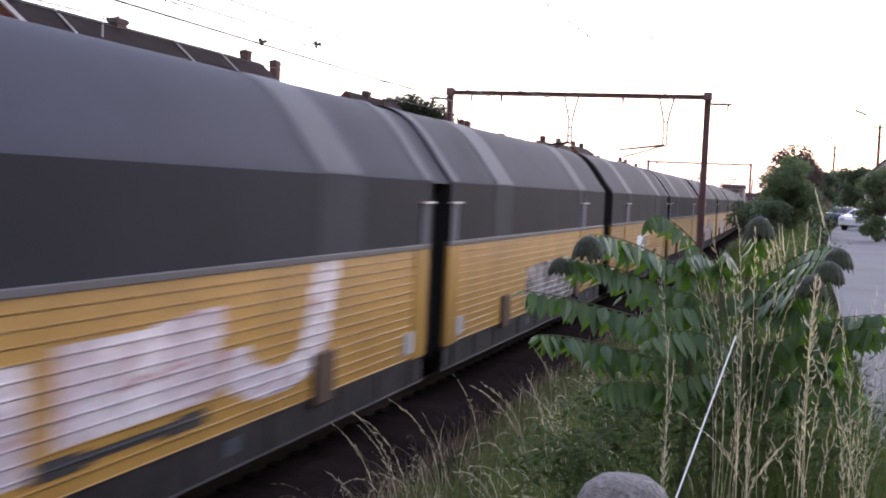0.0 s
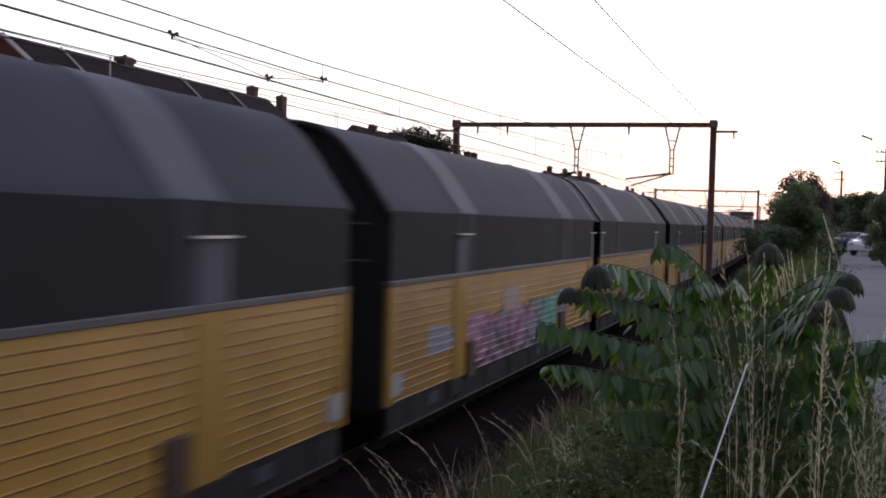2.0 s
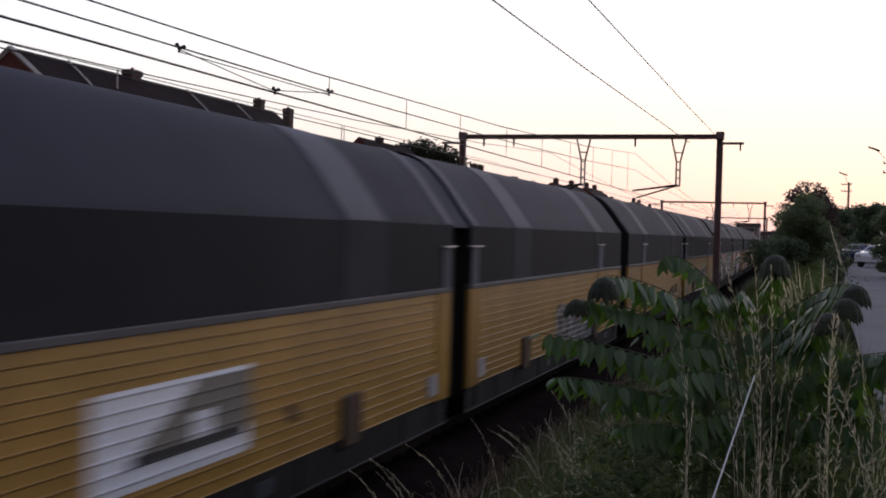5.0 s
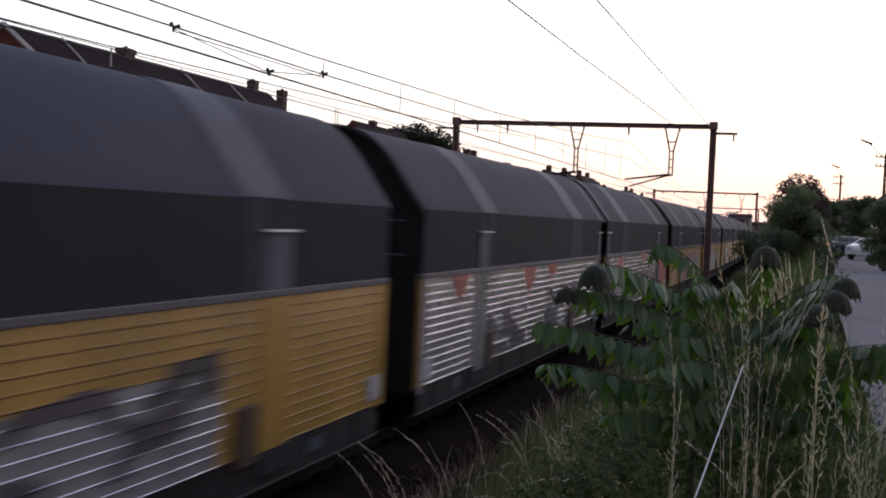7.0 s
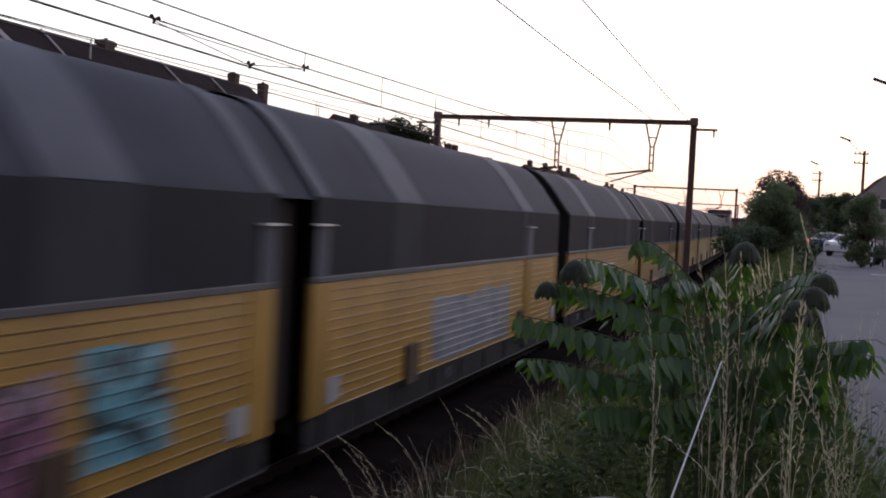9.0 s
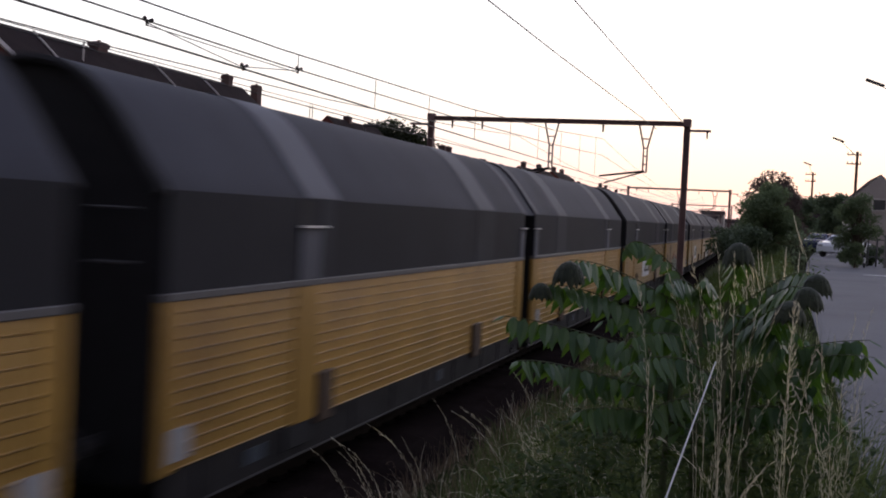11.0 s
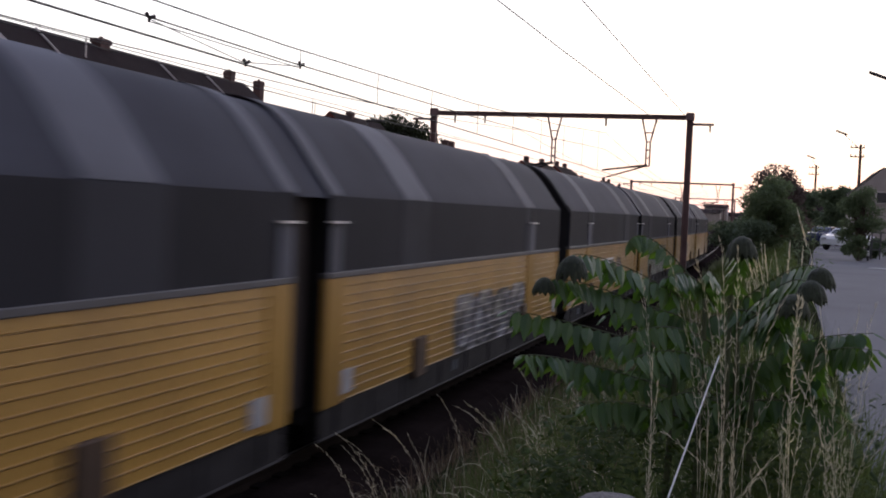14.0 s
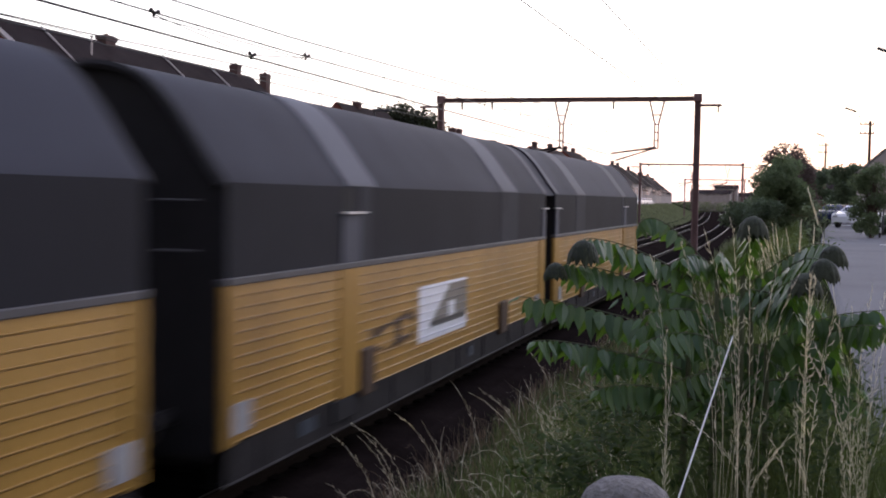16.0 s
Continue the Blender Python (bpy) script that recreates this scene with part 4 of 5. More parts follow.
build_house(-34.0, -25.5, 60.5, 72.0, 0.6, 5.6, 8.3, BRICK, chimneys=[(-30.0, 62.3, 10.3, 0.45, 0.6)])
build_house(-33.5, -26.5, 73.5, 84.0, 0.6, 6.0, 9.55, BRICK, chimneys=[(-30.0, 77.5, 9.9, 0.5, 0.5)])
build_house(-34.0, -25.5, 97.0, 112.0, 0.6, 5.8, 8.8, BRICK, chimneys=[(-30.0, 102.0, 9.6, 0.6, 0.6), (-30.0, 104.0, 9.6, 0.6, 0.6)])
yy, rng_h = 114.0, random.Random(5)
while yy < 330:
    d = rng_h.uniform(6.5, 11)
    top = 8.5 if yy < 133 else 9.6 + 0.022 * (yy - 139) if yy < 166 else 9.9 - 0.006 * (yy - 114) + rng_h.uniform(-0.7, 0.7)
    shift = bend(yy) * 0.6
    # beyond 165 m the walls turn paler and greyer in place of haze
    build_house(-34.0 + shift, -25.5 + shift, yy, yy + d, 0.6, top - 3.4, top, rng_h.choice((GREY_WALL, PALE_WALL, GREY_WALL) if yy > 165 else (BRICK, PALE_WALL, BRICK)), chimneys=[(-29.8 + shift, yy + d * 0.3, top + 0.7, 0.6, 0.6)])
    yy += d + rng_h.choice((0.02, 0.02, 3.0))
for y in (40.6, 50.2, 55.0):
    bm = a_rod((-26.9, y, 7.4), (-29.9, y + 0.3, 9.95), 0.05, 0.05, 5)
    tagged(new("roof_flashing", link_mesh("roof_flashing", bm, TRIM)), "pale flashing strip up the tiled terrace roof", "roof flashing", "roof flashings")
# white flat-roofed bay at the near end of the terrace
bay = thing("roof_bay", "white-edged flat bay on the brick terrace house", "roof bay")
part("bay_wall", a_box(-26.4, -25.3, 37.5, 41.2, 6.0, 7.7), BRICK, bay, "red brick bay wall")
part("fascia", a_box(-26.5, -25.2, 37.3, 41.4, 7.7, 8.0, bevel=0.02), WHITE, bay, "white fascia board")
# gabled house with pale walls on the road side
road_house = build_house(5.2, 8.8, 86.0, 97.0, ROAD_Z - 0.1, 5.8, 7.45, PALE_WALL, label="pale rendered gabled house behind the garden trees", group="houses by the road")
for x, z, w, hh in ((6.5, 4.9, 1.0, 0.9), (7.8, 2.2, 1.2, 1.3)):
    wnd = part("window", a_box(x, x + w, 85.92, 86.05, z, z + hh), TRIM, road_house, "pale window frame")
    part("pane", a_box(x + 0.1, x + w - 0.1, 85.9, 85.94, z + 0.1, z + hh - 0.1), GLASS, wnd)
build_house(0.5, 9.5, 136.0, 146.0, ROAD_Z, 4.8, 7.0, BRICK, label="brick house behind the trees at the end of the lane", along_y=False, group="houses by the road")
# long low buildings far off where the line vanishes, haze put into their pale walls
for i, (x0, x1, y, h) in enumerate(((-34, -20, 420, 7.5), (-26, -18, 430, 9.5), (-19, -8, 440, 6.8))):
    build_house(x0, x1, y, y + 12, 0.0, h - 1.5, h, PALE_WALL, name="distant_building", label="hazy pale building at the end of the line", along_y=False, group="distant buildings")


# ---- vegetation ----
def leaf_cloud(centres, count, size, rng, flat=0.5):
    """Many small pointed leaves scattered through lumps (centre, radii)."""
    vs, fs = [], []
    weights = [c[1][0] * c[1][1] * c[1][2] for c in centres]
    for _ in range(count):
        (cx, cy, cz), (rx, ry, rz) = rng.choices(centres, weights)[0]
        while True:
            p = Vector((rng.uniform(-1, 1), rng.uniform(-1, 1), rng.uniform(-1, 1)))
            if 0.2 < p.length < 1:
                break
        p = p * (0.55 + 0.45 * p.length) if rng.random() < 0.5 else p.normalized() * rng.uniform(0.75, 1.12)
        o = Vector((cx + p.x * rx, cy + p.y * ry, cz + p.z * rz))
        d = Vector((rng.gauss(0, 1), rng.gauss(0, 1), rng.gauss(-0.2, flat))).normalized()
        s = d.cross(Vector((rng.gauss(0, 1), rng.gauss(0, 1), rng.gauss(0, 1)))).normalized()
        ln = size * rng.uniform(0.6, 1.35)
        b = len(vs)
        vs += [o, o + d * ln * 0.5 + s * ln * 0.3, o + d * ln, o + d * ln * 0.5 - s * ln * 0.3]
        fs.append((b, b + 1, b + 2, b + 3))
    me = bpy.data.meshes.new("leaves")
    me.from_pydata([tuple(v) for v in vs], [], fs)
    return me


def build_tree(name, label, base, height, lumps, mat, count, leaf, seed, category="tree"):
    rng = random.Random(seed)
    t = thing(name, label, category)
    t.location = base
    bm = bmesh.new()
    prev = Vector((0, 0, -0.1))
    for i in range(4):
        nxt = Vector((rng.uniform(-0.1, 0.1), rng.uniform(-0.1, 0.1), height * 0.2 * (i + 1)))
        rod(bm, prev, nxt, height * 0.03 * (1 - i * 0.2), height * 0.03 * (0.8 - i * 0.2), 7)
        prev = nxt
    part("trunk", bm, BARK, t)
    for (c, r) in lumps:
        part("limb", a_rod((0, 0, height * 0.25), (c[0] * 0.9, c[1] * 0.9, c[2]), height * 0.012, 0.01, 5), BARK, t)
    me = leaf_cloud(lumps, count, leaf, rng)
    me.materials.append(mat)
    crown = new("crown", me)
    crown.parent = t
    return t


def lumps_for(rx, ry, z0, z1, n, rng, size):
    out = []
    for _ in range(n):
        a, k = rng.uniform(0, 6.28), math.sqrt(rng.random())
        z = rng.uniform(z0, z1)
        taper = math.sqrt(max(0.05, 1 - ((z - z0) / (z1 - z0 + size)) ** 2.2))
        s = size * rng.uniform(0.65, 1.25)
        out.append(((math.cos(a) * rx * k * taper, math.sin(a) * ry * k * taper, z), (s, s, s * 0.8)))
    return out


r0 = random.Random(3)
build_tree("bushy_tree", "broad bushy green tree between the line and the road", (-0.35, 60, ROAD_Z - 0.4), 4.6, lumps_for(1.4, 1.4, 0.6, 4.05, 44, r0, 0.5), LEAF_TREE, 18000, 0.13, 11)
build_tree("bushy_shrub", "dark rounded shrub growing at the foot of the tree", (-1.75, 57, ROAD_Z - 0.9), 2.4, lumps_for(1.35, 1.2, 0.4, 2.3, 18, r0, 0.5), LEAF_DARK, 6000, 0.15, 12, "shrub")
# added crown: its rim draws the purple-brown colour fringe of the bushy tree
build_tree("copper_tree", "added purple-brown crown behind the bushy tree, forming its colour fringe", (-0.15, 65, ROAD_Z - 0.2), 5.2, lumps_for(1.5, 1.2, 1.6, 4.4, 38, r0, 0.55) + [((-0.1, 0, 4.6), (0.7, 0.5, 0.42)), ((-0.75, 0, 4.2), (0.5, 0.5, 0.4)), ((0.6, 0, 4.15), (0.5, 0.5, 0.4)), ((-1.3, 0, 3.4), (0.45, 0.5, 0.5)), ((1.1, 0, 3.3), (0.45, 0.5, 0.5))], LEAF_PURPLE, 13000, 0.15, 13)
build_tree("garden_tree", "green garden tree beside the lane", (3.62, 55, ROAD_Z), 3.4, lumps_for(1.05, 0.8, 1.1, 3.3, 34, r0, 0.36), LEAF_TREE, 9000, 0.10, 14)
build_tree("garden_shrub", "clipped green shrub at the lane side", (3.45, 54, ROAD_Z), 1.4, lumps_for(0.42, 0.5, 0.25, 1.1, 10, r0, 0.26), LEAF_TREE, 2600, 0.10, 15, "shrub")
build_tree("garden_shrub", "green hedge shrub behind the wire fence", (4.9, 60, ROAD_Z), 1.5, lumps_for(0.9, 0.5, 0.25, 1.0, 10, r0, 0.3), LEAF_DARK, 2600, 0.12, 16, "shrub")
build_tree("far_tree", "dark spreading tree behind the parked cars", (5.0, 112, ROAD_Z), 6.0, lumps_for(2.2, 1.5, 1.6, 5.0, 24, r0, 0.75), LEAF_DARK, 8000, 0.28, 17)
build_tree("far_tree", "dark spreading tree behind the parked cars", (2.4, 118, ROAD_Z), 5.0, lumps_for(1.8, 1.5, 1.6, 4.6, 16, r0, 0.8), LEAF_DARK, 4000, 0.28, 18)
build_tree("terrace_tree", "dark rounded tree rising among the terrace roofs", (-30.5, 90.5, 0.6), 10.0, lumps_for(2.4, 4.6, 6.0, 9.0, 26, r0, 1.2), LEAF_YOUNG, 22000, 0.24, 19)
for i, (x, y) in enumerate(((-1.4, 75), (-1.9, 88), (-2.4, 104), (-3.2, 125), (-3.4, 165), (-4.6, 200))):
    build_tree("line_side_bush", "green bush on the railway bank", (x, y, 1.0), 2.6, lumps_for(1.4, 2.5, 0.4, 2.0, 12, r0, 0.7), LEAF_DARK, 2200, 0.24, 30 + i, "shrub")
for i, (x, y) in enumerate(((-19, 95), (-22, 130), (-25, 180), (-33, 300), (-24, 330))):
    build_tree("line_side_bush", "small bush on the grass verge", (x + bend(y), y, ground_height(x + bend(y), y) - 0.1), 1.8, lumps_for(1.0, 1.2, 0.3, 1.3, 8, r0, 0.5), LEAF_DARK, 1200, 0.22, 50 + i, "shrub")


def blades(name, label, spots, mat, rng, h0, h1, w, lean=0.35):
    """Grass: bent three-piece blades, one sheet of stuff."""
    vs, fs = [], []
    for x, y, z in spots:
        h, a = rng.uniform(h0, h1), rng.uniform(0, 6.283)
        d = Vector((math.cos(a), math.sin(a), 0))
        s = Vector((-d.y, d.x, 0)) * w * rng.uniform(0.6, 1.3)
        k = rng.uniform(0.1, lean) * h
        o = Vector((x, y, z - 0.03))
        b = len(vs)
        p1 = o + d * k * 0.3 + Vector((0, 0, h * 0.55))
        p2 = o + d * k + Vector((0, 0, h * rng.uniform(0.8, 1.0)))
        vs += [o - s, o + s, p1 + s * 0.8, p1 - s * 0.8, p2]
        fs += [(b, b + 1, b + 2, b + 3), (b + 3, b + 2, b + 4)]
    me = bpy.data.meshes.new(name)
    me.from_pydata([tuple(v) for v in vs], [], fs)
    me.materials.append(mat)
    tagged(new(name, me), label, "grass", kind="stuff")


rg = random.Random(21)


def bank_spots(n, x0, x1, y0, y1, power=1.6, bare=-0.12):
    out = []
    for _ in range(n):
        y = y0 + (y1 - y0) * rg.random() ** power
        x = x0 + (x1 - x0) * rg.random() + bend(y)
        if noise.noise(Vector((x * 2.2, y * 1.5, 9))) + 0.4 * noise.noise(Vector((x * 0.7, y * 0.5, 3))) > bare:
            out.append((x, y, ground_height(x, y)))
    return out


blades("bank_grass", "thick green grass covering the railway bank", bank_spots(40000, -3.6, 0.55, 2.6, 30, 1.6, 0.04), GRASS, rg, 0.12, 0.45, 0.0048, 1.1)
blades("bank_grass", "rough green grass further along the railway bank", bank_spots(14000, -3.4, 0.7, 30, 110, 1.3), GRASS, rg, 0.25, 0.7, 0.02, 0.5)
blades("bank_grass", "green grass on the bank behind the viewpoint", [(x, y, ground_height(x, y)) for x, y in ((rg.uniform(-3.6, 0.5), rg.uniform(-14, 2.9)) for _ in range(14000))], GRASS, rg, 0.10, 0.32, 0.0055, 1.1)
blades("tall_bank_grass", "tall rank grass standing round the sumac", bank_spots(8000, -2.6, 0.5, 3.4, 12, 1.2), GRASS, rg, 0.35, 0.8, 0.0035, 0.8)
blades("lane_edge_grass", "tall grass standing between the sumac and the lane", [(x, y, ground_height(x, y)) for x, y in ((rg.uniform(-0.25, 0.52), rg.uniform(3.2, 6.0)) for _ in range(4200))], GRASS, rg, 0.35, 0.9, 0.0040, 0.9)
blades("lane_edge_straw", "bleached grass standing at the lane edge", [(x, y, ground_height(x, y)) for x, y in ((rg.uniform(-0.3, 0.5), rg.uniform(3.2, 5.5)) for _ in range(330))], STRAW, rg, 0.3, 0.8, 0.0015, 0.9)
blades("bank_straw", "dry straw-coloured grass leaves on the bank", bank_spots(2600, -4.1, 0.5, 2.6, 40), STRAW, rg, 0.2, 0.6, 0.0022, 0.9)
blades("faded_grass", "faded brown grass and dead weeds at the foot of the bank", bank_spots(11000, -4.2, -0.9, 3.5, 26, 1.4), FADED, rg, 0.12, 0.5, 0.0028, 1.0)
blades("bank_grass", "pale olive grass along the distant railway bank", [(x + bend(y), y, ground_height(x + bend(y), y)) for x, y in ((rg.uniform(-4.2, 0.2), rg.uniform(70, 420)) for _ in range(16000))], VERGE, rg, 0.3, 0.9, 0.05, 0.6)
blades("verge_grass", "pale olive grass verge beyond the far track", [(x + bend(y), y, ground_height(x + bend(y), y)) for x, y in ((rg.uniform(-27, -13.1), 40 + 300 * rg.random() ** 0.8) for _ in range(36000))], VERGE, rg, 0.2, 0.55, 0.045, 0.6)


def seed_stem(bm, foot, tip, sway, rng, thick=1.0, head=0.20):
    """A dry grass stem: thin bent stalk with a loose feathery head."""
    foot, tip = Vector(foot), Vector(tip)
    mid = (foot + tip) / 2 + Vector(sway)
    r = 0.00075 * thick
    pts = []
    for i in range(9):
        k = i / 8
        pts.append((1 - k) ** 2 * foot + 2 * k * (1 - k) * mid + k * k * tip)
    for i in range(8):
        rod(bm, pts[i], pts[i + 1], r * (1 - i * 0.07), r * (0.93 - i * 0.07), 3)
    axis_dir = (pts[-1] - pts[-3]).normalized()
    for i in range(20):
        k = i / 20 + rng.uniform(-0.03, 0.03)
        o = pts[-1] - axis_dir * head * k
        side = Vector((rng.gauss(0, 1), rng.gauss(0, 1), rng.gauss(0, 0.6))).normalized()
        e = o + side * 0.013 * (0.3 + k) * rng.uniform(0.3, 1.5) + axis_dir * 0.026
        rod(bm, o, e, 0.0012 * thick, 0.0004 * thick, 3)


def dry_grass(name, label, stems, seed, thick):
    rng = random.Random(seed)
    bm = bmesh.new()
    for foot, tip, sway in stems:
        seed_stem(bm, foot, tip, sway, rng, thick)
    me = link_mesh(name, bm, STRAW)
    tagged(new(name, me), label, "dry grass", "dry grass tufts", "stuff")


def ray_point(azimuth, elevation, distance):
    """A place seen from the eye: degrees to the right of the line, degrees up, metres."""
    a, e = radians(azimuth), radians(elevation)
    return Vector((EYE[0] + distance * math.sin(a) * math.cos(e), EYE[1] + distance * math.cos(a) * math.cos(e), EYE[2] + distance * math.sin(e)))


def tuft(name, label, foot_az, foot_d, heads, seed, thick=1.0):
    rng = random.Random(seed)
    stems = []
    for az, el, d in heads:
        tip = ray_point(az, el, d)
        fx = ray_point(foot_az + rng.gauss(0, 1.3), -10, foot_d + rng.uniform(-0.2, 0.2))
        foot = Vector((fx.x, fx.y, ground_height(fx.x, fx.y) - 0.02))
        stems.append((foot, tip, (rng.gauss(0, 0.13), rng.gauss(0, 0.10), rng.uniform(-0.05, 0.25))))
    dry_grass(name, label, stems, seed, thick)


def through_points(pts, n):
    """n + 1 places on the smooth curve through four points."""
    out = []
    for i in range(n + 1):
        k = i / n * 3
        w = (-(k - 1) * (k - 2) * (k - 3) / 6, k * (k - 2) * (k - 3) / 2, -k * (k - 1) * (k - 3) / 2, k * (k - 1) * (k - 2) / 6)
        out.append(sum((p * a for p, a in zip(pts, w)), Vector((0, 0, 0))))
    return out


def grass_head(bm, line, rng, thick, share=0.4, width=0.016):
    """Spikelets set along the upper share of a stem, pointing up and out."""
    n = len(line)
    first = int(n * (1 - share))
    for i in range(first, n):
        k = (i - first) / max(1, n - first)
        up = (line[min(i + 1, n - 1)] - line[i - 1]).normalized()
        full = math.sin(3.14 * min(1.0, 0.15 + 0.85 * k)) ** 0.6 if k < 0.98 else 0.3
        for _ in range(2 if rng.random() < 0.6 else 1):
            side = Vector((rng.gauss(0, 1), rng.gauss(0, 1), rng.gauss(0, 0.5))).normalized()
            o = line[i] + up * rng.uniform(-0.008, 0.008)
            m = o + side * width * full * rng.uniform(0.3, 1.3) + up * rng.uniform(0.006, 0.014)
            e = m + up * rng.uniform(0.008, 0.018) + side * width * 0.2
            rod(bm, o, m, 0.0002 * thick, 0.0010 * thick, 3)
            rod(bm, m, e, 0.0010 * thick, 0.0002 * thick, 3)


def stem_line(pts, n, rng, wobble=0.004):
    line = through_points(pts, n)
    return [p + Vector((rng.gauss(0, wobble), rng.gauss(0, wobble), 0)) * (i / n) for i, p in enumerate(line)]


def standing_stem(name, label, places, d, seed, thick=1.0, share=0.4, width=0.016, extra=1, spread=0.8):
    """A few dry stems from one root: places are degrees right of the line and degrees up, from the tip down."""
    rng = random.Random(seed)
    bm = bmesh.new()
    for j in range(extra):
        shift = (0, 0) if j == 0 else (rng.gauss(0, spread), rng.uniform(-2.6, 0.1))
        pts = [ray_point(az + shift[0] * (1 - i / len(places)) + (rng.gauss(0, 0.25) if j else 0), el + shift[1], d + 0.05 * i) for i, (az, el) in enumerate(places)]
        foot = Vector((pts[-1].x + rng.gauss(0, 0.03), pts[-1].y, ground_height(pts[-1].x, pts[-1].y) - 0.03))
        low = pts[-1]
        mid = foot.lerp(low, 0.5)
        chain = [foot, mid, *pts[::-1]]
        # four places at even steps along the chain
        ends = [sum((b - a).length for a, b in zip(chain[:i], chain[1:i + 1])) for i in range(len(chain))]
        four = []
        for q in range(4):
            want = ends[-1] * q / 3
            i = max(i for i in range(len(chain) - 1) if ends[i] <= want + 1e-6)
            four.append(chain[i].lerp(chain[i + 1], min(1.0, (want - ends[i]) / max(1e-6, ends[i + 1] - ends[i]))))
        line = stem_line(four, 48, rng, 0.0007)
        for i in range(48):
            r = 0.0009 * thick * (1 - 0.6 * i / 48)
            rod(bm, line[i], line[i + 1], r, r * 0.98, 3)
        grass_head(bm, line, rng, thick, share * rng.uniform(0.8, 1.1), width)
    tagged(new(name, link_mesh(name, bm, STRAW)), label, "dry grass", "dry grass tufts", "stuff")


STEM = "tall pale dry grass stems with feathery seed heads"
standing_stem("tall_dry_grass", STEM, ((-4.9, -2.3), (-4.5, -5.0), (-3.9, -7.6), (-3.3, -9.6)), 3.7, 1, 1.2, 0.36, 0.016, 2)
standing_stem("tall_dry_grass", STEM, ((-3.8, -1.7), (-2.9, -4.3), (-2.7, -6.1), (-2.4, -8.2)), 3.7, 2, 1.2, 0.35, 0.013, 2)
standing_stem("tall_dry_grass", STEM, ((-2.6, -1.1), (-2.2, -3.9), (-2.3, -6.6), (-2.0, -9.0)), 3.7, 3, 1.5, 0.36, 0.016, 3)
standing_stem("tall_dry_grass", STEM, ((-6.4, -2.8), (-5.9, -4.6), (-5.5, -6.8)), 3.7, 4, 0.9, 0.3, 0.012, 1)
standing_stem("tall_dry_grass", STEM, ((-0.4, -3.2), (-1.1, -5.6), (-1.3, -8.1)), 3.7, 5, 0.9, 0.3, 0.012, 2)
standing_stem("tall_dry_grass", STEM, ((1.1, -3.6), (1.2, -5.6), (1.1, -8.6), (0.8, -12.0)), 3.6, 6, 1.3, 0.40, 0.018, 4)
standing_stem("tall_dry_grass", STEM, ((2.4, -5.7), (2.5, -8.1), (3.2, -10.8)), 3.5, 7, 1.3, 0.45, 0.016, 3)
standing_stem("tall_dry_grass", STEM, ((-5.6, -6.6), (-5.6, -9.0), (-5.5, -12.0)), 3.3, 8, 1.2, 0.55, 0.013, 2)
standing_stem("tall_dry_grass", STEM, ((3.9, -3.9), (3.3, -5.2), (3.4, -8.0)), 4.2, 9, 0.9, 0.35, 0.014, 3)
standing_stem("tall_dry_grass", STEM, ((4.5, -6.2), (4.1, -8.4), (3.9, -11.0)), 3.8, 10, 0.9, 0.5, 0.016, 3)
rt = random.Random(41)
# straw bundle at the foot of the shrub and bleached tufts by the lane
for az0, el0, d0, n_st, seed in ((-1.9, -7.2, 3.7, 4, 60), (-2.2, -9.0, 3.6, 4, 61), (-1.2, -9.8, 3.7, 4, 62), (1.0, -8.6, 3.6, 4, 63), (2.2, -10.4, 3.5, 4, 64), (3.4, -9.0, 3.8, 4, 65)):
    places = ((az0 + rt.gauss(0, 0.3), el0), (az0 + rt.gauss(0, 0.2), el0 - 2.2), (az0 - 0.3, el0 - 4.4))
    standing_stem("dry_grass_tuft", "tangled tuft of bleached dry grass", places, d0, seed, 0.9, 0.22, 0.012, n_st, 1.7)
# single heads that lean over the edge of the bank
for i in range(13):
    az0, el0 = rt.uniform(-22.5, -10.5), 0
    el0 = -8.6 - 0.42 * (-12 - az0) + rt.uniform(-1.8, 1.2)
    d0 = 6.4 - 0.11 * (-10 - az0) + rt.uniform(-0.5, 0.3)
    lean = rt.uniform(0.6, 2.2)
    standing_stem("leaning_dry_grass", "dry grass head leaning over the bank edge", ((az0, el0), (az0 + lean * 0.5, el0 - rt.uniform(0.6, 1.2)), (az0 + lean * 1.2, el0 - rt.uniform(2.2, 3.0))), d0, 100 + i, 0.9, 0.3, 0.011, 1)
tuft("tall_dry_grass", "dry grass heads by the railway bank", -1.0, 12.0, [(-0.2, -1.6, 11.8), (0.6, -1.9, 12), (-1.4, -1.9, 12), (1.2, -2.3, 11.6), (0.2, -2.5, 12), (-0.8, -2.6, 12.2)], 7)
tuft("tall_dry_grass", "thick clump of pale dry grass by the lane", 0.1, 7.6, [(rt.gauss(0.3, 0.9), rt.uniform(-3.0, -1.0), 7.6 + rt.uniform(-0.9, 0.9)) for _ in range(20)], 91, 1.5)
tuft("tall_dry_grass", "tall single dry stem by the railway bank", 0.4, 6.4, [(0.9, 0.6, 6.4), (0.6, -1.0, 6.5)], 8, 2.5)


